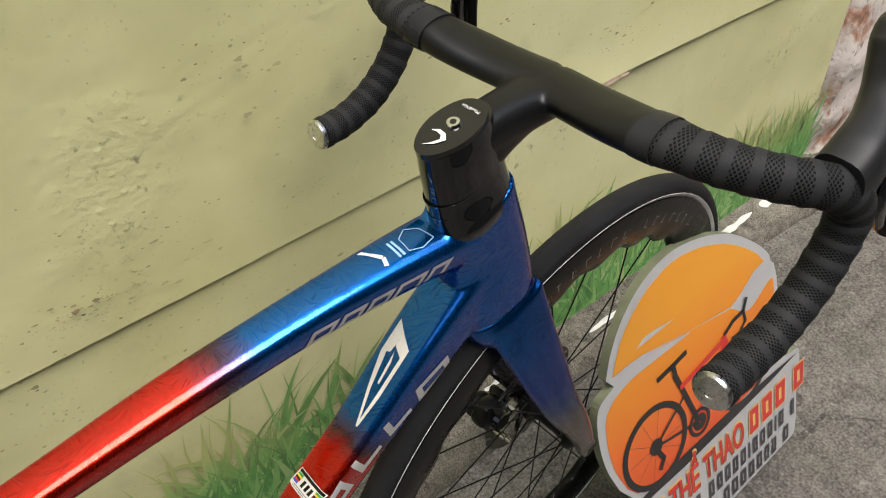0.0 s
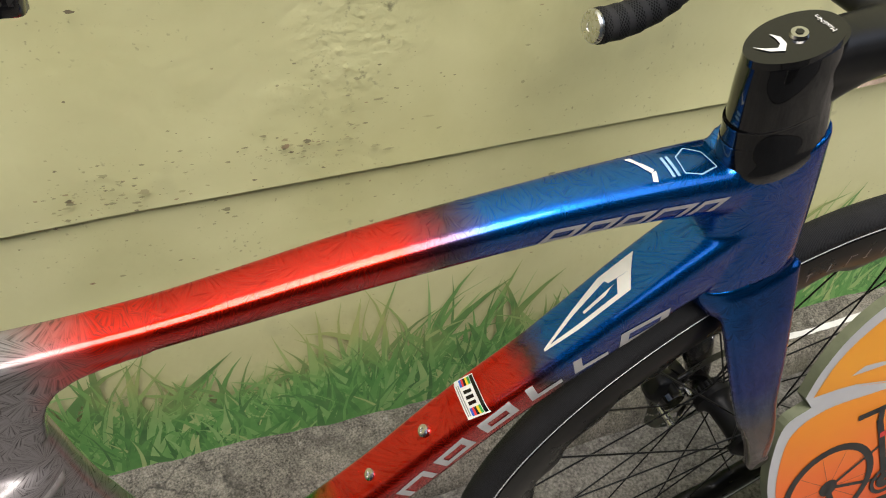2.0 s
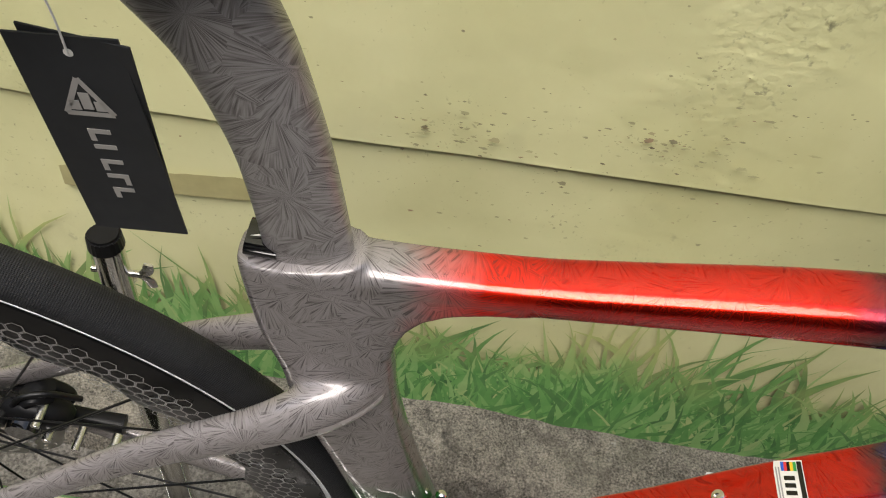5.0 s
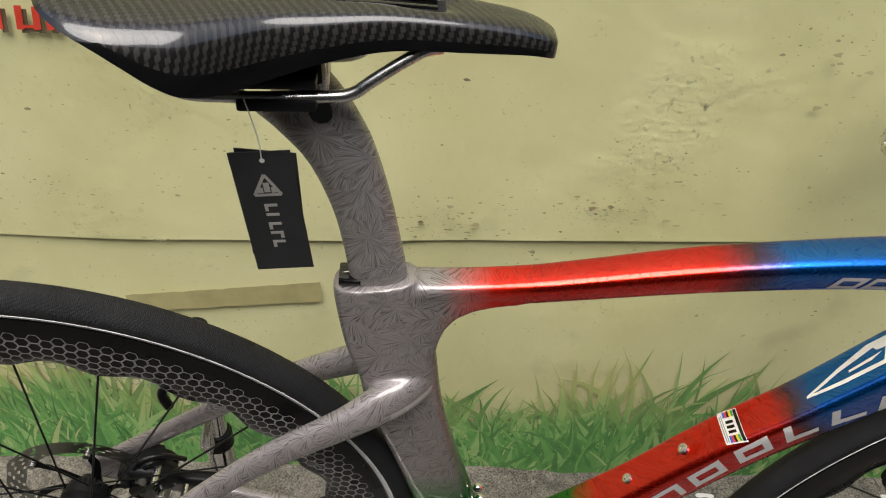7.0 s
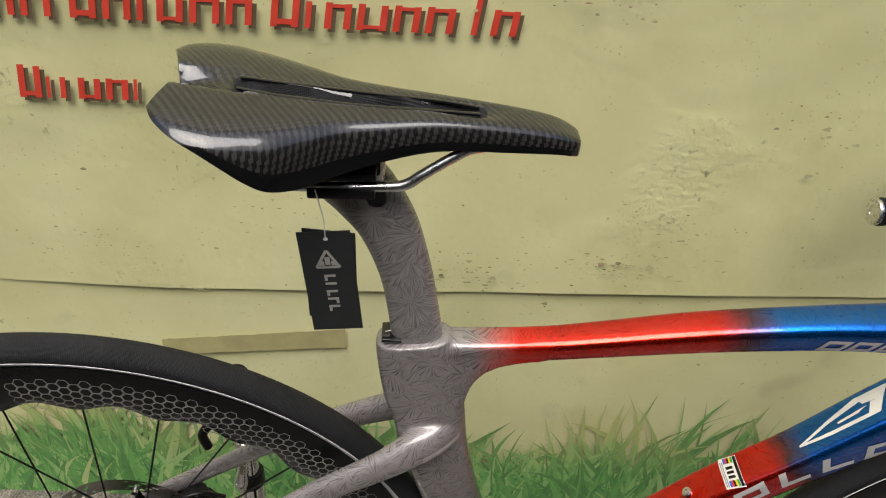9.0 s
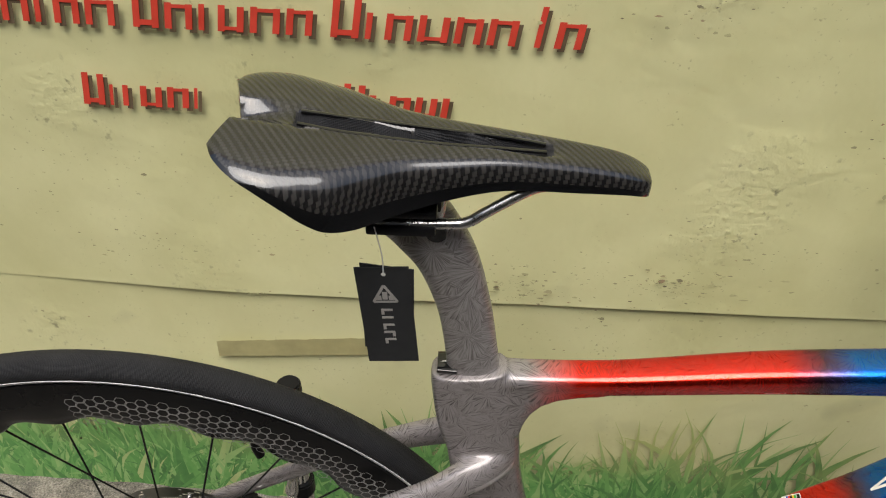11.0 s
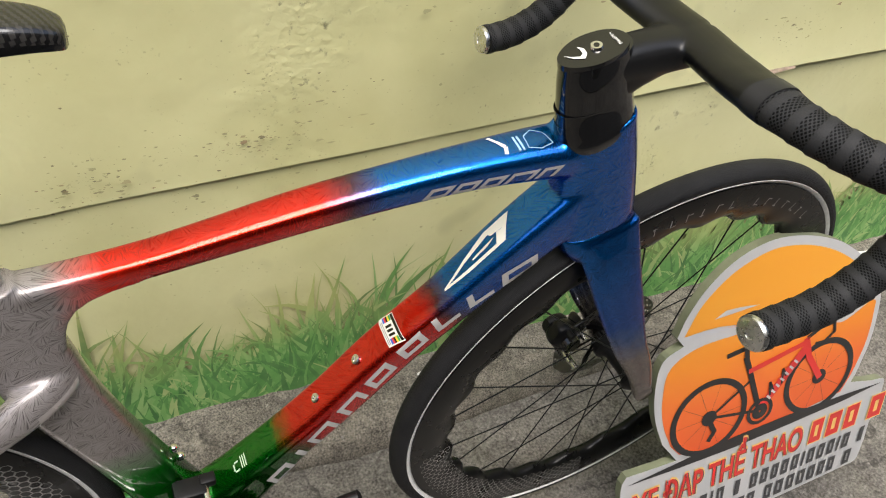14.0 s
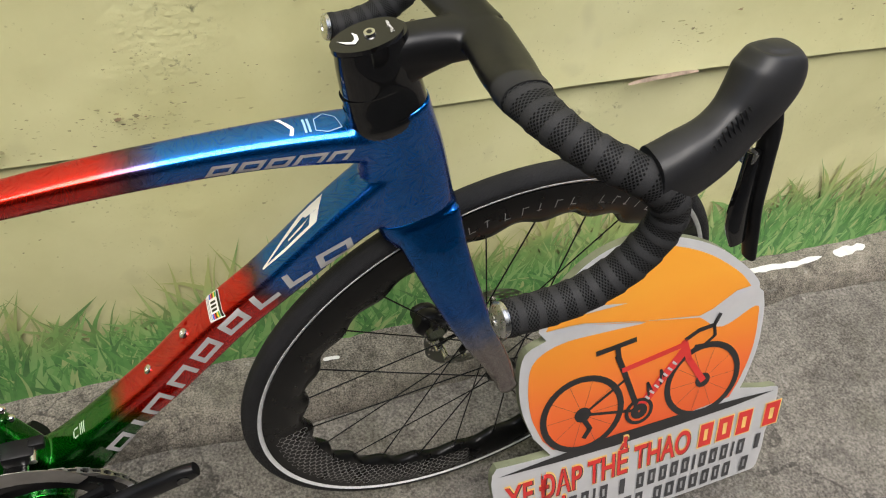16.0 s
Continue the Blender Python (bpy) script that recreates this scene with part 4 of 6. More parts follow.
# wheels
def make_wheel(name, c, rear, matrix, label):
    rim_wave = lambda t: 0.5 - 0.5 * math.cos(24 * t)
    r_in = 0.252
    prof = [(0.3135, -0.0125, 0), (0.300, -0.0138, 0), (0.285, -0.0136, 0), (0.270, -0.0115, 0.35), (r_in + 0.004, -0.0075, 0.85), (r_in, -0.003, 1.0), (r_in, 0.003, 1.0), (r_in + 0.004, 0.0075, 0.85), (0.270, 0.0115, 0.35), (0.285, 0.0136, 0), (0.300, 0.0138, 0), (0.3135, 0.0125, 0), (0.3135, 0.0, 0)]
    wheel = part(name, lathe_y(prof, c, 288, wave=lambda t: 0.010 * rim_wave(t)), RIM, bike, label)
    wheel.matrix_basis = matrix
    tp = [(0.3108 + 0.0121 + 0.0124 * math.cos(a), 0.0136 * math.sin(a), 0) for a in [2 * math.pi * k / 22 for k in range(22)]]
    part("tyre", lathe_y(tp, c, 160), RUBBER, wheel, "black patterned tyre")
    for s in (-1, 1):
        part("stripe", lathe_y([(0.3134, s * 0.0102, 0), (0.3165, s * 0.01245, 0), (0.3192, s * 0.01345, 0), (0.3194, s * 0.0126, 0), (0.3132, s * 0.0092, 0)], c, 160), STRIPE, wheel, "silver reflective tyre stripe")
    # hub
    bm = lathe_y([(0.011, -0.045, 0), (0.021, -0.036, 0), (0.021, -0.030, 0), (0.016, -0.026, 0), (0.0145, -0.010, 0), (0.0145, 0.012, 0), (0.017, 0.018, 0), (0.0235, 0.022, 0), (0.0235, 0.030, 0), (0.016, 0.034, 0), (0.011, 0.048, 0), (0.004, 0.048, 0), (0.004, -0.045, 0)], c, 36)
    part("hub", bm, METAL_BLACK, wheel, "black hub")
    for k in range(24):
        side = -1 if k % 2 else 1
        t1 = 2 * math.pi * (k + 0.0) / 24
        t0 = t1 + (1 if (k // 2) % 2 else -1) * radians(62)
        a = Vector((c[0] + 0.020 * math.cos(t0), side * 0.029, c[1] + 0.020 * math.sin(t0)))
        b = Vector((c[0] + (r_in + 0.002) * math.cos(t1), side * 0.002, c[1] + (r_in + 0.002) * math.sin(t1)))
        part("spoke", tube([a, a.lerp(b, 0.5), b], 0.0010, 6, 1, side=(0.3, 1, 0.2)), METAL_BLACK, wheel)
    # brake disc on the far side: a scalloped ring drilled in slanting rows, on a black carrier
    n, y = 144, 0.040
    radii = (0.0610, 0.0632, 0.0656, 0.0672, 0.0696, 0.0712, 0.0736, 0.0752, 0.0776, 0.0798)
    bm = bmesh.new()
    vs = [[bm.verts.new((c[0] + (r + (0.0012 * math.cos(12 * 2 * math.pi * i / n) if q in (0, len(radii) - 1) else 0.0)) * math.cos(2 * math.pi * i / n), y, c[1] + r * math.sin(2 * math.pi * i / n))) for i in range(n)] for q, r in enumerate(radii)]
    for q in range(len(radii) - 1):
        for i in range(n):
            if q % 2 == 1 and (i + q) % 6 in (0, 1) and (i // 12) % 4 != 3:
                continue
            j = (i + 1) % n
            bm.faces.new((vs[q][i], vs[q][j], vs[q + 1][j], vs[q + 1][i]))
    bmesh.ops.solidify(bm, geom=bm.faces[:], thickness=0.0018)
    part("brake_disc", bm, ROTOR_STEEL, wheel, "drilled steel brake disc", smooth=False)
    for k in range(6):
        t = 2 * math.pi * k / 6
        p = [(0.018, t - 0.34), (0.018, t + 0.10), (0.036, t + 0.24), (0.062, t + 0.44), (0.062, t + 0.30), (0.050, t + 0.14), (0.036, t + 0.02)]
        bm = bmesh.new()
        bm.faces.new([bm.verts.new((c[0] + r * math.cos(a), y, c[1] + r * math.sin(a))) for r, a in p])
        bmesh.ops.solidify(bm, geom=bm.faces[:], thickness=0.003)
        part("disc_arm", bm, METAL_BLACK, wheel, smooth=False)
        p = (0.0605, t + 0.37)
        bm = bmesh.new()
        disc_y(bm, (c[0] + p[0] * math.cos(p[1]), c[1] + p[0] * math.sin(p[1])), 0.0036, y - 0.0036, y + 0.001, 14)
        part("disc_rivet", bm, STEEL, wheel, "silver disc rivet")
    # splined lock ring of the disc
    rings = []
    for i in range(96):
        t = 2 * math.pi * i / 96
        r = 0.0205 if i % 4 < 2 else 0.0190
        rings.append([Vector((c[0] + q * math.cos(t), yy, c[1] + q * math.sin(t))) for q, yy in ((r, y - 0.008), (r, y - 0.001), (0.012, y - 0.001), (0.012, y - 0.008))])
    part("lock_ring", loft(rings, closed=True), METAL_BLACK, wheel, "black splined lock ring", smooth=False)
    return wheel


front_wheel = make_wheel("front_wheel", FRONT, False, STEER, "deep wavy black carbon front wheel")
rear_wheel = make_wheel("rear_wheel", REAR, True, Matrix.Identity(4), "deep wavy black carbon rear wheel with honeycomb pattern")


def honeycomb(wheel, c, t0, t1, r0, r1, cell=0.0060):
    """Fine grey honeycomb lines on the rim's near side, over an arc in degrees."""
    bm = bmesh.new()
    rm = (r0 + r1) / 2
    du = cell * 1.5 / rm
    cols = int(radians(t1 - t0) / du)
    rows = int((r1 - r0) / (cell * 1.732))
    y_at = lambda r: -0.0142 + max(0.0, 0.285 - r) * 0.14
    for i in range(cols):
        for k in range(rows):
            a = radians(t0) + (i + 0.5) * du
            r = r0 + (k + 0.5 + (0.5 if i % 2 else 0.0)) * cell * 1.732
            if r + cell > r1 + 0.003:
                continue
            ring = []
            for f in (1.0, 0.87):
                row = []
                for q in range(6):
                    w = q * math.pi / 3
                    rr, tt = r + cell * f * math.sin(w), a + cell * f * math.cos(w) / r
                    row.append(bm.verts.new((c[0] + rr * math.cos(tt), y_at(rr), c[1] + rr * math.sin(tt))))
                ring.append(row)
            for q in range(6):
                j = (q + 1) % 6
                bm.faces.new((ring[0][q], ring[0][j], ring[1][j], ring[1][q]))
    tagged(part("honeycomb_print", bm, GREY_LINE, wheel, "grey honeycomb print", smooth=False), kind="stuff")


honeycomb(rear_wheel, REAR, 12, 100, 0.260, 0.303, 0.0054)
honeycomb(front_wheel, FRONT, 190, 275, 0.260, 0.303, 0.0054)
# pale marks on the front rim, in place of a maker's lettering
for k in range(17):
    if k == 9:
        continue
    a = radians(118 - k * 4.1)
    bm = bmesh.new()
    for (dr, dt, w, h) in ((0.0, 0.0, 0.0012, 0.012), (0.0045 * (1 if k % 2 else -1), 0.004, 0.0055, 0.0013)):
        vs = []
        for sx, sr in ((-1, -1), (1, -1), (1, 1), (-1, 1)):
            rr = 0.290 + dr + sr * h / 2
            tt = a - dt * (1 if k % 3 else 0) / 0.29 + sx * w / 0.29 / 2
            vs.append(bm.verts.new((FRONT[0] + rr * math.cos(tt), -0.0144, FRONT[1] + rr * math.sin(tt))))
        bm.faces.new(vs)
    part("rim_mark", bm, GREY_LINE, front_wheel, smooth=False)

# fork
bm = bmesh.new()
sweep([(0.797, 0, 0.668, 0.0265, 0.042), (0.805, 0, 0.650, 0.030, 0.042), (0.812, 0, 0.632, 0.031, 0.036)], n=24, e=2.6, bm=bm)
for s in (-1, 1):
    sweep([(0.806, s * 0.020, 0.660, 0.010, 0.036), (0.826, s * 0.0315, 0.610, 0.010, 0.031), (0.856, s * 0.040, 0.545, 0.009, 0.027), (0.894, s * 0.046, 0.470, 0.008, 0.022), (0.927, s * 0.050, 0.415, 0.0075, 0.0185), (0.953, s * 0.052, 0.365, 0.0075, 0.0155), (0.963, s * 0.053, 0.342, 0.0075, 0.0135)], n=18, e=2.4, bm=bm)
    disc_y(bm, (FRONT[0], FRONT[1] - 0.004), 0.013, s * 0.0455, s * 0.0605, 20)
fork = blended(bm, "fork", FORK_PAINT, bike, 0.0022, 5, "frosted blue fork fading to grey tips")
fork.matrix_basis = STEER


# brake calipers on the far side
def caliper(c, turn, matrix):
    """Two rounded piston halves joined by a bridge, with bolts, a banjo and a mount."""
    m = Matrix.Translation((c[0], 0.046, c[1])) @ pose(0, 0, 0, 0, turn, 0)

    def lump(stations, n=16, e=2.8):
        b = sweep(stations, n=n, e=e, per=3)
        bmesh.ops.transform(b, matrix=m, verts=b.verts[:])
        return b

    body = part("brake_caliper", lump([(-0.026, -0.006, -0.010, 0.008, 0.010), (-0.020, -0.006, -0.006, 0.013, 0.017), (-0.004, -0.006, 0.001, 0.015, 0.020), (0.012, -0.006, 0.002, 0.014, 0.017), (0.022, -0.006, -0.004, 0.010, 0.011)], 20), METAL_BLACK, bike, "black disc brake caliper")
    body.matrix_basis = matrix
    part("caliper_half", lump([(-0.018, 0.012, -0.012, 0.006, 0.009), (-0.008, 0.012, -0.002, 0.008, 0.017), (0.010, 0.012, -0.002, 0.008, 0.016), (0.018, 0.012, -0.008, 0.006, 0.008)]), METAL_BLACK, body)
    part("bridge", lump([(-0.010, -0.006, 0.018, 0.010, 0.005), (-0.002, 0.0, 0.025, 0.013, 0.005), (0.008, 0.004, 0.022, 0.010, 0.006)]), METAL_BLACK, body)
    part("mount_bracket", lump([(0.014, 0.002, -0.010, 0.007, 0.008), (0.036, 0.004, -0.014, 0.007, 0.007), (0.066, 0.004, -0.012, 0.008, 0.009)]), METAL_BLACK, body)
    bm = bmesh.new()
    disc_y(bm, (0, 0), 0.0125, -0.027, -0.016, 28, 0.0138)
    bmesh.ops.transform(bm, matrix=m @ Matrix.Translation((-0.004, 0, 0.0)), verts=bm.verts[:])
    part("piston_cap", bm, GLOSS_BLACK, body, "round black piston cap")
    for dx, dz, r in ((-0.021, 0.006, 0.0048), (0.014, -0.006, 0.0040), (0.064, -0.012, 0.0042), (0.036, -0.013, 0.0036), (0.006, 0.019, 0.0034)):
        bm = bmesh.new()
        disc_y(bm, (0, 0), r, -0.026, -0.006, 14)
        disc_y(bm, (0, 0), r * 0.5, -0.0262, -0.024, 6)
        bmesh.ops.transform(bm, matrix=m @ Matrix.Translation((dx, 0, dz)), verts=bm.verts[:])
        part("caliper_bolt", bm, STEEL if r < 0.0045 else METAL_BLACK, body)
    b = tube([(-0.016, -0.012, 0.016), (-0.010, -0.010, 0.030), (0.008, -0.004, 0.034), (0.030, 0.004, 0.020)], 0.0026, 10, 5)
    bmesh.ops.transform(b, matrix=m, verts=b.verts[:])
    part("brake_hose", b, MATT_BLACK, body, "black brake hose")
    return body


caliper((0.072, 0.378), 12, Matrix.Identity(4))
caliper((0.886, 0.383), 56, STEER)

# cockpit: stem and bar in one moulding, a little rolled in the head
ROLL = Matrix.Translation((0.8, 0, 0.85)) @ pose(0, 0, 0, -1.6, 0, 0) @ Matrix.Translation((-0.8, 0, -0.85))
bm = bmesh.new()
sweep([(0.735, 0, 0.840, 0.0178, 0.017), (0.77, 0, 0.845, 0.0175, 0.0175), (0.80, 0, 0.848, 0.0195, 0.0165), (0.836, 0, 0.853, 0.028, 0.0125)], n=24, e=2.8, bm=bm)
sweep([(0.748, 0, 0.822, 0.0165, 0.022), (0.772, 0, 0.836, 0.0165, 0.0195), (0.800, 0, 0.846, 0.0170, 0.0165)], n=20, e=2.6, bm=bm)
for s in (-1, 1):
    sweep([(0.8305, 0, 0.855, 0.0250, 0.0120), (0.8250, s * 0.04, 0.857, 0.0248, 0.0115), (0.8165, s * 0.075, 0.862, 0.0240, 0.012), (0.8110, s * 0.10, 0.866, 0.0205, 0.0130), (0.811, s * 0.13, 0.867, 0.0135, 0.0130)], side=(1, 0, 0), n=24, e=2.3, bm=bm)
bar = blended(bm, "handlebar", MATT_BLACK, bike, 0.0022, 4, "matt black one-piece carbon handlebar and stem")
bar.matrix_basis = STEER @ ROLL
bm = sweep([(0.7665, 0, 0.755, 0.016, 0.028), (0.7590, 0, 0.779, 0.0222, 0.0370), (0.7545, 0, 0.791, 0.0212, 0.0362), (0.748, 0, 0.811, 0.0190, 0.0345), (0.7395, 0, 0.838, 0.0188, 0.0330), (0.7335, 0, 0.8555, 0.0180, 0.0305)], n=40, e=2.2)
part("stem_column", bm, GLOSS_BLACK, bar, "gloss black stem clamp and spacers")
# seams of the spacers below the stem
for z in (0.800, 0.813):
    x = 0.7502 - (z - 0.80) * 0.318
    ring = superring((x, 0, z), (0, 1, 0), (0.95, 0, 0.30), 0.0191, 0.0347, 36, 2.2)
    rings = []
    for i, p in enumerate(ring):
        o = (p - Vector((x, 0, z))).normalized()
        rings.append([p - o * 0.0001, p + Vector((-0.0003, 0, 0.0009)), p - o * 0.0015, p + Vector((0.0003, 0, -0.0009))])
    part("spacer_seam", loft(rings, closed=True), GLOSS_BLACK, bar)
# top cap
CAP = Matrix.Translation((0.7300, 0, 0.8586)) @ pose(0, 0, 0, 0, -17, 0)
cap_out = []
for k in range(40):
    t = 2 * math.pi * k / 40
    x = 0.0298 * math.cos(t)
    w = 0.0178 * (1 - 0.22 * (x < 0) * (abs(x) / 0.0298) ** 2)
    cap_out.append((x, w * math.copysign(abs(math.sin(t)) ** 0.85, math.sin(t))))
cap = part("top_cap", prism(cap_out, 0.005, CAP), GLOSS_BLACK, bar, "black oval top cap")
bm = bmesh.new()
bmesh.ops.create_cone(bm, cap_ends=True, segments=24, radius1=0.0052, radius2=0.0045, depth=0.002, matrix=CAP @ Matrix.Translation((0.003, 0, 0.0012)))
part("cap_bolt", bm, CHROME, cap, "chrome bolt head")
bm = bmesh.new()
bmesh.ops.create_cone(bm, cap_ends=True, segments=6, radius1=0.0024, radius2=0.0024, depth=0.0015, matrix=CAP @ Matrix.Translation((0.003, 0, 0.0018)))
part("bolt_socket", bm, GLOSS_BLACK, cap)
emblem = [(u * 0.85 - 0.006, v * 0.85) for u, v in [(-0.004, 0.010), (0.0, 0.004), (-0.001, -0.003), (-0.006, -0.008), (-0.014, -0.0035), (-0.020, 0.005), (-0.015, 0.0005), (-0.008, -0.0035), (-0.0045, -0.001), (-0.0035, 0.004)]]
part("cap_emblem", shape(emblem, CAP, 0.0006), WHITE_PRINT, cap, "pale swoosh print", smooth=False)
# the torque note on the cap
cu = bpy.data.curves.new("note", "FONT")
cu.body, cu.size, cu.align_x = "Max6Nm", 0.0042, "CENTER"
tmp = new("note", cu)
tmp.matrix_world = CAP @ Matrix.Translation((0.021, 0, 0.0006)) @ pose(0, 0, 0, 0, 0, 90)
bpy.context.view_layer.update()
me = bpy.data.meshes.new_from_object(tmp.evaluated_get(bpy.context.evaluated_depsgraph_get()))
me.transform(tmp.matrix_world)
bpy.data.objects.remove(tmp)
me.materials.clear()
me.materials.append(WHITE_PRINT)
note = new("torque_note", me)
note.parent = cap

LEVER_ROW = ((0.862, 0.200, 0.858, 0.0178, 0.022), (0.882, 0.201, 0.864, 0.0182, 0.0270), (0.906, 0.199, 0.876, 0.0166, 0.0258), (0.924, 0.194, 0.891, 0.0160, 0.0240), (0.936, 0.190, 0.908, 0.0182, 0.0262), (0.943, 0.186, 0.924, 0.0190, 0.0268), (0.945, 0.182, 0.937, 0.0158, 0.0195), (0.945, 0.181, 0.942, 0.008, 0.009))


def make_side(s):
    """Tape, plug, hood and brake lever of one side; s: -1 right, 1 left."""
    path = [(0.8110, s * 0.098, 0.866), (0.8105, s * 0.118, 0.8675), (0.8130, s * 0.140, 0.868), (0.821, s * 0.163, 0.867), (0.834, s * 0.183, 0.865), (0.852, s * 0.198, 0.861), (0.869, s * 0.206, 0.852), (0.882, s * 0.210, 0.837), (0.884, s * 0.2110, 0.818), (0.878, s * 0.211, 0.798), (0.866, s * 0.2105, 0.778), (0.848, s * 0.209, 0.761), (0.829, s * 0.2075, 0.7500), (0.803, s * 0.205, 0.7425), (0.774, s * 0.2035, 0.7400)]
    st = spline([(*p, 0, 0) for p in path], 10)
    # even steps along the bar
    pts = [Vector(p[:3]) for p in st]
    cum = [0.0]
    for a, b in zip(pts, pts[1:]):
        cum.append(cum[-1] + (b - a).length)
    total = cum[-1]
    pitch = 0.0165
    rings = []
    n = 26
    step = pitch / 6
    k = 0
    d = 0.0
    up = Vector((0, 0, 1))
    prev_u = None
    while d <= total:
        i = max(1, min(len(cum) - 1, next((q for q, c in enumerate(cum) if c >= d), len(cum) - 1)))
        f = (d - cum[i - 1]) / max(1e-9, cum[i] - cum[i - 1])
        p = pts[i - 1].lerp(pts[i], f)
        t = (pts[min(i + 1, len(pts) - 1)] - pts[max(i - 2, 0)]).normalized()
        if prev_u is None:
            prev_u = Vector((1, 0, 0))
        u = (prev_u - t * prev_u.dot(t)).normalized()
        prev_u = u
        v = t.cross(u)
        start = max(0.0, 1 - d / 0.065)
        ph = (d / pitch) % 1.0
        r = 0.0141 + 0.0010 * (1 - ph) ** 1.5 if d > 0.012 else 0.0148
        rings.append(superring(p, u, v, r + 0.0075 * start, r - 0.0006 * start, n, 2.1))
        d += step
    tape = part("bar_tape", loft(rings), TAPE, bar, "black perforated bar tape")
    # smooth finishing band
    bm = sweep([(0.8115, s * 0.095, 0.8658, 0.0226, 0.0142), (0.8110, s * 0.103, 0.8664, 0.0226, 0.0148), (0.8108, s * 0.111, 0.8670, 0.0218, 0.0152)], side=(1, 0, 0), n=26, e=2.1, per=3)
    part("finishing_band", bm, make_black("electrical_tape", 0.02, 0.3, 300, 0.1) if s < 0 else bpy.data.materials["electrical_tape"], tape, "shiny black finishing tape")
    # plug
    bm = bmesh.new()
    prof = [(0.0140, 0.0), (0.0142, -0.002), (0.0128, -0.004), (0.009, -0.005), (0.004, -0.0052), (0.0038, -0.0042), (0.0005, -0.004)]
    rings = [[Vector((0.7735 + dx, s * 0.2035 + r * math.cos(a), 0.7405 + r * math.sin(a))) for a in [2 * math.pi * j / 24 for j in range(24)]] for r, dx in prof]
    part("bar_plug", loft(rings), PLUG, tape, "polished silver bar end plug")
    # hood
    bm = sweep([(x, s * y, z, hw, hd) for x, y, z, hw, hd in LEVER_ROW], n=28, e=2.9, per=6)
    hood = part("brake_hood", bm, HOOD, bar, "black rubber brake hood")
    # raised grip ribs on the outer side
    for j in range(12):
        f = j / 11
        c = Vector((0.893 + 0.036 * f, s * (0.2150 - 0.011 * f), 0.880 + 0.028 * f))
        up = Vector((-0.55, 0, 0.83)) * (0.004 + 0.013 * math.sin(math.pi * (0.12 + 0.8 * f)))
        bm = tube([c - up, c + Vector((0.002, s * 0.0012, 0)), c + up], 0.0007, 5, 2)
        part("grip_rib", bm, HOOD, hood, smooth=True)
    # lever blade
    bm = sweep([(0.953, s * 0.190, 0.908, 0.008, 0.006), (0.960, s * 0.197, 0.885, 0.0085, 0.0065), (0.965, s * 0.203, 0.855, 0.0085, 0.0055), (0.971, s * 0.209, 0.820, 0.0088, 0.0050), (0.980, s * 0.215, 0.790, 0.0085, 0.0042), (0.989, s * 0.2195, 0.765, 0.007, 0.004)], n=16, e=2.4, per=6)
    part("brake_lever", bm, METAL_BLACK, hood, "black brake lever blade")
    bm = sweep([(0.952, s * 0.201, 0.866, 0.004, 0.007), (0.954, s * 0.207, 0.838, 0.004, 0.008), (0.958, s * 0.212, 0.808, 0.004, 0.010), (0.969, s * 0.216, 0.782, 0.003, 0.007)], n=12, e=2.6, per=5)
    part("shift_paddle", bm, GLOSS_BLACK, hood, "black shift paddle")
    bm = bmesh.new()
    box(bm, (0.004, 0.012, 0.014), Matrix.Translation((0.950, s * 0.2005, 0.860)), 0.001)
    part("return_plate", bm, STEEL, hood, "bare metal plate")
    bm = bmesh.new()
    disc_y(bm, (0.9405, 0.8838), 0.0040, s * 0.196, s * 0.2055, 16)
    part("pivot_pin", bm, STEEL, hood, "silver pivot pin")


make_side(-1)
make_side(1)


# ---- drive train ----
crank = part("crankset", disc_y(bmesh.new(), BB, 0.022, -0.075, -0.04, 28), METAL_BLACK, bike, "black crankset")
for r, teeth, y in ((0.1005, 50, -0.0475), (0.0705, 34, -0.0395)):
    bm = bmesh.new()
    n = teeth * 4
    rings = []
    for i in range(n):
        t = 2 * math.pi * i / n
        tip = r + (0.0032 if i % 4 in (1, 2) else -0.001)
        rings.append([Vector((BB[0] + q * math.cos(t), yy, BB[1] + q * math.sin(t))) for q, yy in ((tip, y - 0.0012), (tip, y + 0.0012), (r - 0.016, y + 0.0016), (r - 0.016, y - 0.0016))])
    part("chainring", loft(rings, closed=True), METAL_BLACK, crank, "black toothed chainring", smooth=False)
for k in range(4):
    t = radians(34 + 90 * k + (12 if k % 2 else 0))
    bm = sweep([(BB[0] + q * math.cos(t), -0.055, BB[1] + q * math.sin(t), 0.005, hw) for q, hw in ((0.015, 0.018), (0.05, 0.012), (0.088, 0.010))], n=12, e=3, per=3)
    part("spider_arm", bm, METAL_BLACK, crank)
for s, t0 in ((-1, 27), (1, 207)):
    t = radians(t0)
    bm = sweep([(BB[0] + q * math.cos(t), s * (0.066 + 0.006 * q / 0.17), BB[1] + q * math.sin(t), w, d) for q, w, d in ((0.0, 0.009, 0.018), (0.05, 0.0085, 0.0155), (0.12, 0.008, 0.014), (0.165, 0.0075, 0.0145), (0.184, 0.007, 0.009))], n=20, e=3, per=4)
    arm = part("crank_arm", bm, METAL_BLACK, crank, "black crank arm with no pedal")
    bm = bmesh.new()
    disc_y(bm, (BB[0] + 0.1675 * math.cos(t), BB[1] + 0.1675 * math.sin(t)), 0.0068, s * 0.0645, s * 0.0805, 18)
    part("pedal_hole", bm, GLOSS_BLACK, arm, "open pedal thread")


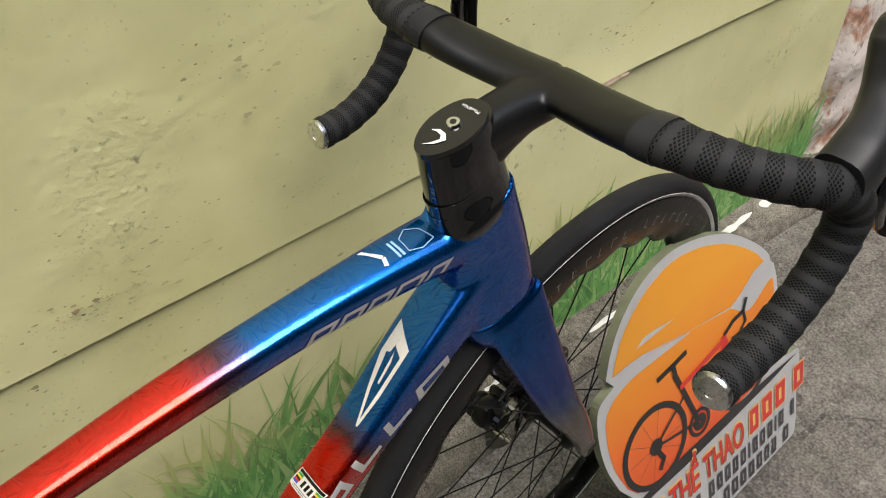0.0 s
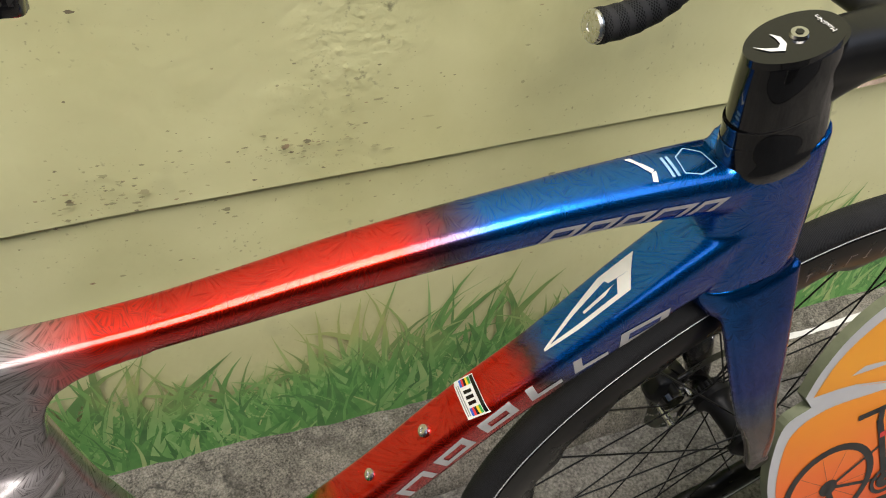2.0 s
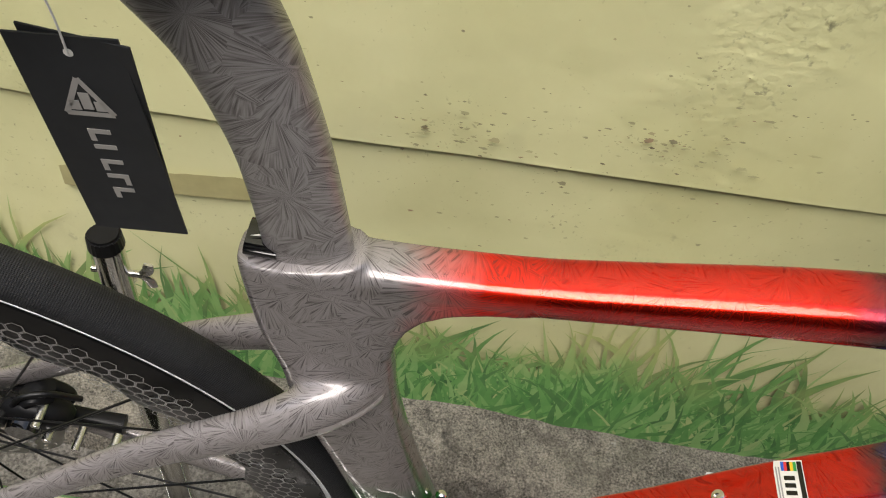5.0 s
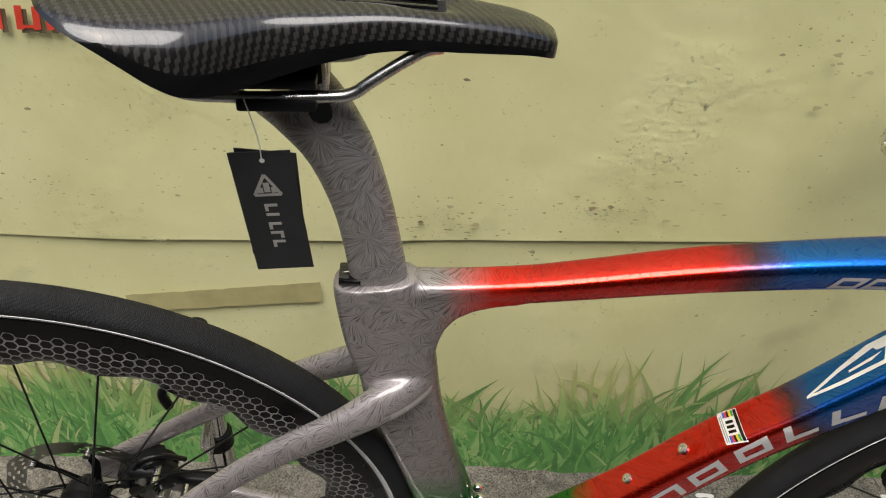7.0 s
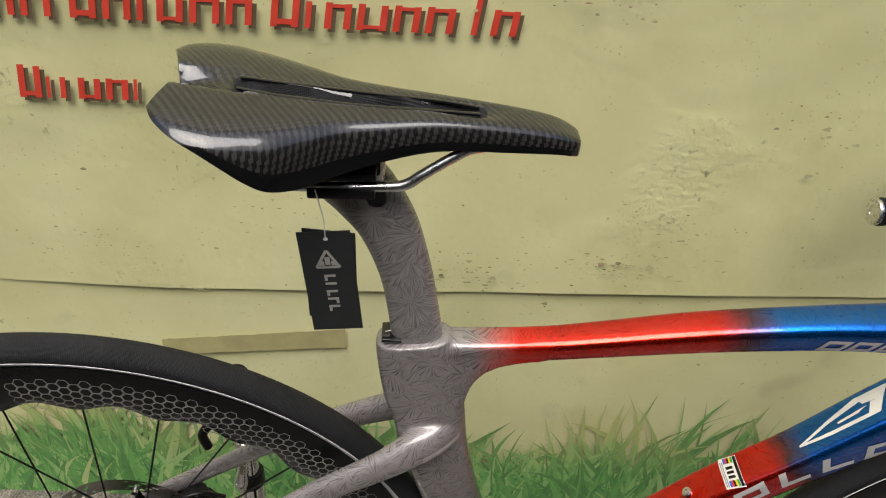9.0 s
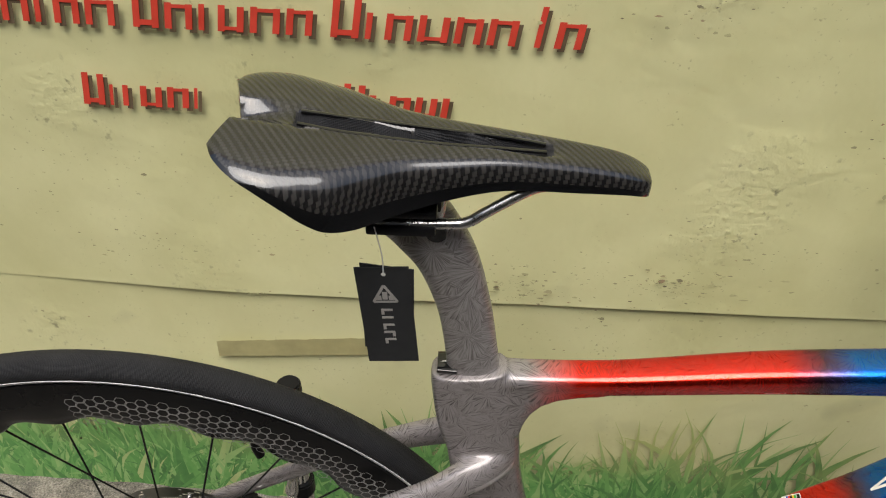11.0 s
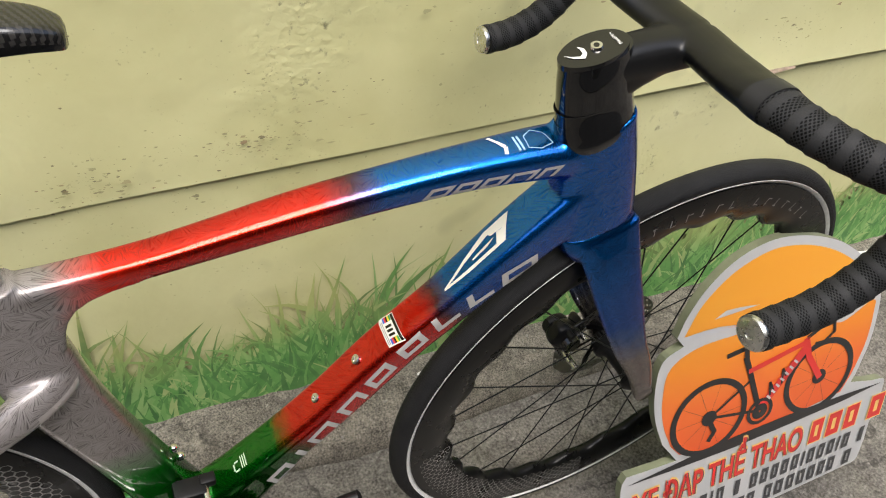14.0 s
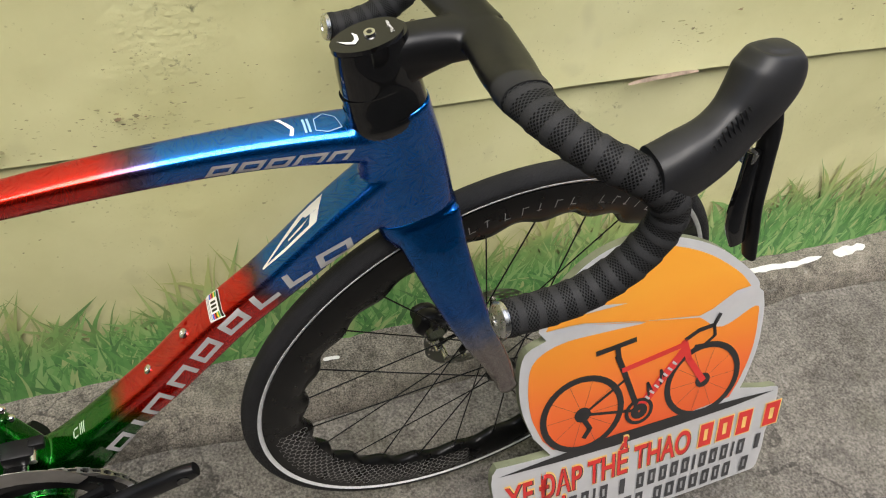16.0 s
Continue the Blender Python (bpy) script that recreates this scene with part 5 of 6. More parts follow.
def make_chain():
    """Links round the chainring and back to the cassette."""
    pts = []
    rr, rc = 0.1005, 0.045
    c0, c1 = Vector((BB[0], 0, BB[1])), Vector((REAR[0], 0, REAR[1]))
    for i in range(40):
        t = radians(98 - 196 * i / 39)
        pts.append(Vector((c0.x + rr * math.cos(t), -0.0475, c0.z + rr * math.sin(t))))
    low = [Vector((0.20, -0.046, 0.190)), Vector((0.06, -0.044, 0.200))]
    for i in range(14):
        t = radians(262 - 172 * i / 13)
        low.append(Vector((c1.x + rc * math.cos(t), -0.042, c1.z + rc * math.sin(t))))
    pts += low + [pts[0]]
    d, out = 0.0, []
    for a, b in zip(pts, pts[1:]):
        seg = (b - a).length
        while d < seg:
            out.append((a.lerp(b, d / seg), (b - a).normalized()))
            d += 0.0127
        d -= seg
    bm = bmesh.new()
    for i, (p, t) in enumerate(out):
        m = Matrix.Translation(p) @ Matrix.Rotation(-math.atan2(t.z, t.x), 4, "Y")
        for s in (-1, 1):
            box(bm, (0.0150, 0.001, 0.0072), m @ Matrix.Translation((0.0032, s * (0.0030 if i % 2 else 0.0020), 0)))
        box(bm, (0.0058, 0.0058, 0.0058), m)
    tagged(part("chain", bm, ROTOR_STEEL, bike, "grey steel chain", smooth=False), kind="stuff")


make_chain()
for k in range(9):
    r = 0.060 - k * 0.0047
    bm = bmesh.new()
    n = int(r * 2 * math.pi / 0.0127) * 4
    rings = []
    y = -0.022 - k * 0.0037
    for i in range(n):
        t = 2 * math.pi * i / n
        tip = r + (0.0028 if i % 4 in (1, 2) else -0.001)
        rings.append([Vector((REAR[0] + q * math.cos(t), yy, REAR[1] + q * math.sin(t))) for q, yy in ((tip, y - 0.0009), (tip, y + 0.0009), (max(0.016, r - 0.014), y + 0.0009), (max(0.016, r - 0.014), y - 0.0009))])
    part("sprocket", loft(rings, closed=True), ROTOR_STEEL, rear_wheel, smooth=False)

# front derailleur at the foot of the seat tube
m = Matrix.Translation((0.402, -0.030, 0.398))
bm = bmesh.new()
box(bm, (0.032, 0.022, 0.020), m, 0.004)
box(bm, (0.020, 0.014, 0.034), m @ Matrix.Translation((-0.006, -0.004, -0.020)) @ pose(0, 0, 0, 0, 20, 0), 0.004)
box(bm, (0.016, 0.012, 0.012), m @ Matrix.Translation((0.018, 0.004, 0.006)), 0.003)
der = part("front_derailleur", bm, METAL_BLACK, bike, "black and silver front derailleur")
for dx, dz in ((0.014, 0.004), (0.003, -0.014)):
    bm = bmesh.new()
    disc_y(bm, (0.402 + dx, 0.398 + dz), 0.0042, -0.046, -0.030, 14)
    part("derailleur_bolt", bm, STEEL, der, "silver bolt")
bm = sweep([(0.350, -0.052, 0.385, 0.0008, 0.012), (0.39, -0.052, 0.388, 0.0008, 0.013), (0.43, -0.052, 0.375, 0.0008, 0.012), (0.455, -0.052, 0.352, 0.0008, 0.008)], n=10, e=4, per=3)
part("chain_cage", bm, ROTOR_STEEL, der, "steel chain cage")
bm = bmesh.new()
box(bm, (0.030, 0.006, 0.007), Matrix.Translation((0.336, -0.026, 0.395)), 0.002)
part("cable_stop", bm, STEEL, der)

# bottle bosses
for x, z in ((0.5375, 0.4597), (0.5760, 0.5130)):
    nrm = Vector((-0.81, 0, 0.587))
    bm = bmesh.new()
    q = nrm.to_track_quat("Z", "Y").to_matrix().to_4x4()
    place = Matrix.Translation(Vector((x, 0, z)) + nrm * 0.0008) @ q
    prof = [(0.0055, -0.003), (0.0055, 0.0005), (0.0050, 0.0018), (0.0032, 0.0026), (0.0022, 0.0026), (0.0020, 0.0012), (0.0003, 0.0010)]
    rings = [[place @ Vector((r * math.cos(a), r * math.sin(a), h)) for a in [2 * math.pi * j / 18 for j in range(18)]] for r, h in prof]
    part("boss_bolt", loft(rings), CHROME, frame_ob, "round silver boss bolt")
for x, z in ((0.387, 0.437), (0.392, 0.418)):
    bm = bmesh.new()
    bmesh.ops.create_uvsphere(bm, u_segments=12, v_segments=8, radius=0.0045, matrix=Matrix.Translation((x + 0.008, 0, z)))
    part("boss_bolt", bm, CHROME, frame_ob, "round silver boss bolt")

# ---- prints on the frame, laid on its surface ----
from mathutils.bvhtree import BVHTree

bpy.context.view_layer.update()
dg = bpy.context.evaluated_depsgraph_get()


def surface(ob):
    me = ob.evaluated_get(dg).to_mesh()
    t = BVHTree.FromPolygons([v.co.copy() for v in me.vertices], [tuple(p.vertices) for p in me.polygons])
    ob.evaluated_get(dg).to_mesh_clear()
    return t


FRAME_SKIN = surface(frame_ob)


def lay(outlines, origin, u, v, aim, mat, name, parent, label="", lift=0.0005, skin=None, steps=7, far=0.035):
    """Lays flat outlines (in u, v) on the skin along the direction aim. Each outline has four corners, and is divided finely."""
    bm = bmesh.new()
    o, u, v, aim = Vector(origin), Vector(u), Vector(v), Vector(aim).normalized()
    skin = skin or FRAME_SKIN
    for quad in outlines:
        a, b, c, d = (Vector(q) for q in quad)
        g = []
        for i in range(steps + 1):
            row = []
            for k in range(steps + 1):
                f, h = i / steps, k / steps
                q = a.lerp(b, f).lerp(d.lerp(c, f), h)
                p = o + u * q.x + v * q.y
                hit, nrm, _, _ = skin.ray_cast(p - aim * far, aim)
                if hit is None:
                    hit, nrm = p, -aim
                row.append(bm.verts.new(hit + nrm * lift))
            g.append(row)
        for i in range(steps):
            for k in range(steps):
                bm.faces.new((g[i][k], g[i + 1][k], g[i + 1][k + 1], g[i][k + 1]))
    return part(name, bm, mat, parent, label)


def block(w, h, slant, kind):
    """One letter-sized mark: plain slanted strokes, not a letter."""
    t = h * 0.29
    sl = lambda y: slant * y
    q = lambda x0, y0, x1, y1: ((x0 + sl(y0), y0), (x1 + sl(y0), y0), (x1 + sl(y1), y1), (x0 + sl(y1), y1))
    if kind == 0:
        return [q(0, 0, w, t), q(0, h - t, w, h), q(0, t, t * 1.1, h - t), q(w - t * 1.1, t, w, h - t)]
    if kind == 1:
        return [q(0, 0, t * 1.2, h)]
    if kind == 2:
        return [q(0, 0, t * 1.1, h), q(t * 1.1, h - t, w, h), q(w - t * 1.1, 0, w, h - t)]
    return [q(0, 0, w, t), q(0, t, t * 1.1, h)]


def marks(widths, kinds, h, slant, gap):
    x = 0.0
    for w, k in zip(widths, kinds):
        yield [tuple((px + x, py) for px, py in quad) for quad in block(w * h, h, slant, k)]
        x += w * h + gap

# marks along the down tube's side, in place of the maker's name
ROW = [p + np.array((0.0072, -0.0055)) for p in spline([(0.478, 0.350), (0.510, 0.392), (0.540, 0.437), (0.575, 0.492), (0.608, 0.541), (0.647, 0.585), (0.687, 0.619), (0.725, 0.645)], 12)]
cum = [0.0]
for a, b in zip(ROW, ROW[1:]):
    cum.append(cum[-1] + float(np.linalg.norm(b - a)))
widths = (1.15, 0.4, 1.25, 1.2, 1.2, 1.1, 0.95, 0.95, 1.3)
gap = (cum[-1] - sum(w * 0.030 for w in widths)) / 8
d = 0.0
for w, kind in zip(widths, (0, 1, 2, 2, 0, 0, 3, 3, 0)):
    i = min(len(ROW) - 2, next(q for q, c in enumerate(cum) if c >= d + w * 0.015))
    t = Vector((ROW[i + 1][0] - ROW[i][0], 0, ROW[i + 1][1] - ROW[i][1])).normalized()
    c = Vector((ROW[i][0], 0, ROW[i][1]))
    up = Vector((-t.z, 0, t.x))
    quads = [tuple((px - w * 0.015, py - 0.0110) for px, py in q) for q in block(w * 0.030, 0.0220, 0.26, kind)]
    lay(quads, c, t, up, (0, 1, 0), SILVER_PRINT, "side_mark", frame_ob, steps=5)
    d += w * 0.030 + gap
# marks on the side of the top tube
x = 0.603
for w, kind in zip((1.6, 1.5, 1.5, 1.9, 1.4), (0, 0, 0, 2, 2)):
    f = (x - 0.603) / 0.11
    quads = block(w * 0.0130, 0.0132, 0.45, kind)
    lay(quads, (x, 0, 0.7415 + 0.007 * f), (1, 0, 0.06), (0, 0, 1), (0, 1, 0), SILVER_PRINT, "top_mark", frame_ob, steps=4)
    x += w * 0.0130 + 0.0035

NRM, ALONG = Vector((-0.79, 0, 0.613)), Vector((0.613, 0, 0.79))
# cream arrow emblem on the upper face of the down tube
o = Vector((0.640, 0.0, 0.590))
arrow = [((0.018, -0.006), (0.05, 0.0030), (0.05, 0.0065), (0.018, -0.004)), ((0.05, 0.0030), (0.084, 0.0095), (0.080, 0.0145), (0.05, 0.0065)), ((0.018, -0.006), (0.050, -0.0085), (0.050, -0.0050), (0.022, -0.004)), ((0.050, -0.0085), (0.096, -0.0085), (0.094, -0.0050), (0.050, -0.0050)), ((0.080, 0.0145), (0.112, 0.0145), (0.104, 0.004), (0.085, 0.006)), ((0.092, 0.005), (0.104, 0.004), (0.096, -0.0085), (0.086, -0.0060)), ((0.058, 0.0005), (0.088, 0.0030), (0.078, -0.0005), (0.058, -0.0015))]
lay(arrow, o, ALONG, (0, 1, 0), -NRM, WHITE_PRINT, "arrow_emblem", frame_ob, "cream arrow emblem", steps=6)
# approval sticker: white ground with colour bars and dark bars for its text
o = Vector((0.606, 0.0, 0.551))
S_U, S_V = (ALONG * 0.98 + Vector((0, -0.2, 0))).normalized(), Vector((0, 1, 0))
mats = {"white": WHITE_PRINT, "black": GLOSS_BLACK}
for nm, colr in (("red", (0.6, 0.03, 0.03)), ("blue", (0.02, 0.10, 0.5)), ("yellow", (0.75, 0.5, 0.02)), ("greenish", (0.03, 0.3, 0.06))):
    mats[nm] = make_patina(nm + "_sticker", colr, 0.4, 0, 0.08)
sticker = lay([((-0.009, -0.017), (0.010, -0.017), (0.010, 0.017), (-0.009, 0.017))], o, S_U, S_V, -NRM, WHITE_PRINT, "approval_sticker", frame_ob, "white approval sticker with colour bars")
lay([((0.0065, -0.016), (0.0095, -0.016), (0.0095, 0.016), (0.0065, 0.016))], o, S_U, S_V, -NRM, GLOSS_BLACK, "sticker_bar", sticker, lift=0.0008)
for k, nm in enumerate(("blue", "red", "black", "yellow", "greenish")):
    for side in (-1, 1):
        y0 = side * 0.0125
        lay([((-0.004 + 0.002 * k, y0 - 0.0032), (-0.002 + 0.002 * k, y0 - 0.0032), (-0.002 + 0.002 * k, y0 + 0.0032), (-0.004 + 0.002 * k, y0 + 0.0032))], o, S_U, S_V, -NRM, mats[nm], "colour_bar", sticker, lift=0.0008, steps=2)
for k in range(3):
    lay([((-0.003, -0.007 + 0.005 * k), (0.004, -0.007 + 0.005 * k), (0.004, -0.004 + 0.005 * k), (-0.003, -0.004 + 0.005 * k))], o, S_U, S_V, -NRM, mats["black"], "sticker_bar", sticker, lift=0.0008, steps=2)
for k in range(2):
    lay([((-0.0078 + 0.0018 * k, -0.015), (-0.0068 + 0.0018 * k, -0.015), (-0.0068 + 0.0018 * k, 0.012), (-0.0078 + 0.0018 * k, 0.012))], o, S_U, S_V, -NRM, GREY_LINE, "sticker_bar", sticker, lift=0.0008, steps=2)
# pale swoosh and shield outline on the top tube behind the stem
sw = [((0.0, 0.011), (0.004, 0.006), (0.008, 0.004), (0.004, 0.011)), ((0.004, 0.006), (0.010, -0.004), (0.013, -0.002), (0.008, 0.005)), ((0.010, -0.004), (0.008, -0.010), (0.011, -0.011), (0.0135, -0.003))]
lay([tuple((0.664 + u, v) for u, v in q) for q in sw], (0, 0, 0.77), (1, 0, 0), (0, 1, 0), (0, 0, -1), WHITE_PRINT, "swoosh_print", frame_ob, "pale swoosh print", steps=3)
ln = []
sh = [(0.694, -0.009), (0.704, -0.012), (0.716, -0.009), (0.713, 0.004), (0.704, 0.010), (0.695, 0.004)]
for a, b in zip(sh, sh[1:] + sh[:1]):
    dx, dy = b[0] - a[0], b[1] - a[1]
    l = math.hypot(dx, dy)
    ox, oy = -dy / l * 0.0004, dx / l * 0.0004
    ln.append(((a[0] - ox, a[1] - oy), (b[0] - ox, b[1] - oy), (b[0] + ox, b[1] + oy), (a[0] + ox, a[1] + oy)))
for k in range(2):
    ln.append(((0.685 + 0.0035 * k, -0.010), (0.687 + 0.0035 * k, -0.010), (0.687 + 0.0035 * k, 0.006), (0.685 + 0.0035 * k, 0.006)))
lay(ln, (0, 0, 0.77), (1, 0, 0), (0, 1, 0), (0, 0, -1), make_patina("ice_print", (0.25, 0.45, 0.62), 0.4, 0, 0.1), "shield_print", frame_ob, "thin pale shield outline", steps=3)
# small pale print on the green part
lay([((-0.004, -0.006), (0.002, -0.006), (0.002, -0.004), (-0.004, -0.004)), ((-0.004, 0.004), (0.002, 0.004), (0.002, 0.006), (-0.004, 0.006)), ((-0.006, -0.004), (-0.004, -0.004), (-0.004, 0.004), (-0.006, 0.004))] + [((0.005 + 0.003 * k, -0.006), (0.0065 + 0.003 * k, -0.006), (0.0065 + 0.003 * k, 0.008), (0.005 + 0.003 * k, 0.008)) for k in range(3)], (0.462, -0.004, 0.365), ALONG, (0, 1, 0), -NRM, make_patina("mint_print", (0.45, 0.62, 0.42), 0.4, 0, 0.1), "small_print", frame_ob, steps=3)
# clear tape band round the seat tube
lay([((0.298, 0.589), (0.334, 0.601), (0.334, 0.611), (0.298, 0.598))], (0, 0, 0), (1, 0, 0), (0, 0, 1), (0, 1, 0), make_patina("tape_band", (0.42, 0.38, 0.36), 0.25, 0, 0.08, 0.5), "tape_band", frame_ob, "glossy clear tape band", steps=8)

# ---- hang tag on the saddle ----
TAG = BIKE @ Matrix.Translation((0.2135, -0.030, 0.838)) @ pose(0, 0, 0, 90, 0, 0) @ pose(0, 0, 0, 0, 0, 8)
tag = thing("hang_tag", "folded black card tag on a string under the saddle", "tag", place=TAG)
bm = bmesh.new()
box(bm, (0.036, 0.092, 0.0008), Matrix.Translation((0, -0.044, 0)))
front = part("front_leaf", bm, CARD, tag, smooth=False)
bm = bmesh.new()
box(bm, (0.036, 0.088, 0.0008), Matrix.Translation((0.0, -0.042, -0.004)) @ pose(0, 0, 0, 4, -6, -5))
part("back_leaf", bm, CARD, tag, smooth=False)
bm = bmesh.new()
tri = [(-0.008, -0.029), (0.008, -0.029), (0.0, -0.014)]
for a, b in zip(tri, tri[1:] + tri[:1]):
    va, vb = Vector((*a, 0.0007)), Vector((*b, 0.0007))
    nrm = (vb - va).normalized().cross(Vector((0, 0, 1))) * 0.001
    bm.faces.new([bm.verts.new(p) for p in (va - nrm, vb - nrm, vb + nrm, va + nrm)])
for k in range(3):
    box(bm, (0.0035, 0.004 + 0.003 * (k == 1), 0.0002), Matrix.Translation((-0.0042 + 0.0042 * k, -0.0255 + 0.002 * (k == 1), 0.0006)))
TAG_INK = make_patina("silver_foil", (0.50, 0.48, 0.45), 0.35, 0.5, 0.12)
part("emblem", bm, TAG_INK, front, "silver triangle emblem", smooth=False)
for k in range(5):
    bm = bmesh.new()
    y = -0.037 - 0.0073 * k
    box(bm, (0.0078, 0.0020, 0.0002), Matrix.Translation((0, y, 0.0006)))
    if k != 1:
        box(bm, (0.0020, 0.0036, 0.0002), Matrix.Translation((-0.0029 if k != 3 else 0.0029, y - 0.0027, 0.0006)))
    part("print_bar", bm, TAG_INK, front, smooth=False)
bm = bmesh.new()
bmesh.ops.create_circle(bm, cap_ends=True, segments=14, radius=0.0016, matrix=Matrix.Translation((0.001, -0.004, 0.0006)))
part("punch_hole", bm, WHITE_PRINT, front, smooth=False)
bm = tube([(0.001, -0.004, 0.001), (0.002, 0.014, 0.002), (0.0, 0.039, 0.004)], 0.0004, 6, 4, side=(1, 0, 0.1))
part("string", bm, WHITE_PRINT, tag, "thin pale string")

# ---- stand that holds the rear wheel up ----
stand = thing("bicycle_stand", "chrome tube stand with black cap behind the rear wheel", "stand")
bm = tube([(0.138, 0.105, 0.004), (0.138, 0.105, 0.25), (0.138, 0.105, 0.535)], 0.0125, 18, 2)
post_s = part("post", bm, CHROME, stand, "chrome post")
bm = bmesh.new()
bmesh.ops.create_cone(bm, cap_ends=True, segments=24, radius1=0.0145, radius2=0.0135, depth=0.016, matrix=Matrix.Translation((0.138, 0.105, 0.543)))
bmesh.ops.bevel(bm, geom=bm.edges[:], offset=0.002, segments=2, affect="EDGES")
part("cap", bm, METAL_BLACK, post_s, "black plastic cap")
bm = tube([(0.12, 0.105, 0.505), (0.165, 0.105, 0.505)], 0.003, 10, 1)
part("clamp_screw", bm, STEEL, post_s)
for s in (-1, 1):
    bm = sweep([(0.160, 0.105, 0.505, 0.003, 0.003), (0.166, 0.105, 0.505 + s * 0.006, 0.002, 0.005), (0.168, 0.105, 0.505 + s * 0.014, 0.0015, 0.004)], n=10, e=2, per=3)
    part("wing", bm, STEEL, post_s)
bm = tube([(0.138, 0.092, 0.49), (0.150, 0.112, 0.488), (0.138, 0.119, 0.486), (0.126, 0.105, 0.488)], 0.002, 8, 4)
part("wire_clip", bm, STEEL, post_s)
# quick lever that closes the telescopic post, and the wider tube below it
bm = sweep([(0.132, 0.090, 0.372, 0.006, 0.008), (0.132, 0.087, 0.386, 0.0085, 0.010), (0.134, 0.087, 0.402, 0.0065, 0.008), (0.137, 0.089, 0.424, 0.0042, 0.006), (0.139, 0.091, 0.442, 0.003, 0.004)], side=(1, 0, 0), n=14, e=2.4, per=4)
part("quick_lever", bm, CHROME, stand, "chrome quick lever")
bm = tube([(0.138, 0.105, 0.004), (0.138, 0.105, 0.20), (0.138, 0.105, 0.375)], 0.0155, 20, 2)
part("lower_tube", bm, CHROME, stand, "wider chrome lower tube")
bm = bmesh.new()
bmesh.ops.create_cone(bm, cap_ends=True, segments=24, radius1=0.0178, radius2=0.0170, depth=0.022, matrix=Matrix.Translation((0.138, 0.105, 0.372)))
bmesh.ops.bevel(bm, geom=bm.edges[:], offset=0.002, segments=2, affect="EDGES")
part("collar", bm, METAL_BLACK, stand, "black plastic collar")
bm = tube([(0.112, 0.098, 0.470), (0.105, 0.090, 0.480), (0.096, 0.086, 0.468), (0.100, 0.086, 0.448)], 0.0055, 14, 5)
part("rubber_hook", bm, METAL_BLACK, stand, "black rubber hook")
bm = tube([(0.138, 0.105, 0.462), (0.122, 0.102, 0.464), (0.110, 0.098, 0.468)], 0.005, 12, 4)
part("hook_arm", bm, CHROME, stand, "chrome hook arm")
bm = tube([(0.40, 0.13, 0.011), (0.25, 0.105, 0.011), (0.0, 0.105, 0.011), (-0.16, 0.105, 0.011), (-0.20, 0.06, 0.011), (-0.20, -0.10, 0.011)], 0.011, 14, 6)
part("foot_tube", bm, CHROME, stand, "chrome foot tube")

# ---- shop sign that leans on the front wheel ----
SO, SU, SV = Vector((0.9667, -0.1232, 0.1782)), Vector((1.0043, 0.0018, 0.0206)), Vector((-0.1770, 0.2591, 1.0797))
SN = SU.cross(SV).normalized()
if SN.y > 0:
    SN = -SN
SIGN = Matrix((SU, SV, SN)).transposed().to_4x4()
SIGN.translation = SO
sign = thing("shop_sign", "cut-out shop sign with orange sunset and bicycle, against front wheel", "sign")
SIGN_WHITE = make_patina("sign_white", (0.50, 0.50, 0.50), 0.35, 0.0, 0.04, 0.2)
outline = spline([(0.012, 0.016), (0.060, 0.012), (0.096, 0.010)], 4)
outline += spline([(0.072, 0.050), (0.060, 0.10), (0.060, 0.15), (0.072, 0.192), (0.104, 0.206)], 5)
outline += spline([(0.094, 0.222), (0.110, 0.250), (0.140, 0.283), (0.185, 0.310), (0.24, 0.320), (0.30, 0.309), (0.359, 0.283), (0.41, 0.243), (0.436, 0.214), (0.440, 0.200)], 5)
outline += spline([(0.448, 0.192), (0.453, 0.160), (0.450, 0.10), (0.434, 0.045), (0.425, 0.026)], 5)
outline += spline([(0.470, 0.012), (0.497, 0.006), (0.503, -0.006), (0.499, -0.05), (0.488, -0.085)], 4)
outline += spline([(0.486, -0.12), (0.478, -0.158), (0.468, -0.166)], 3) + spline([(0.30, -0.169), (0.08, -0.169), (0.010, -0.168), (0.003, -0.15), (0.003, -0.08), (0.000, -0.02), (0.004, 0.006)], 4)
outline = [(float(p[0]), float(p[1])) for p in outline]
bm = prism(outline, 0.012, SIGN)
bm.normal_update()
for f in bm.faces:
    if abs(f.normal.dot(SN)) < 0.5:
        f.material_index = 1
board = part("board", bm, [SIGN_WHITE, make_patina("foam_edge", (0.17, 0.185, 0.115), 0.6, 0, 0.2)], sign, "white foam board with greenish edge", smooth=False)


def make_sunset():
    m = material("sunset_print", rough=0.35, coat=0.2)
    nd = Nodes(m)
    x, y, z = nd.axes(nd.co.outputs["Object"])
    nd.colour(nd.ramp(nd.rng(nd.math("ADD", z, nd.rng(nd.noise(nd.co.outputs["Object"], 20, 2), 0.3, 0.7, -0.006, 0.006)), 0.17, 0.45), [(0.0, (0.72, 0.085, 0.022)), (0.4, (0.80, 0.16, 0.03)), (0.7, (0.83, 0.27, 0.025)), (1.0, (0.85, 0.36, 0.035))]))
    return m


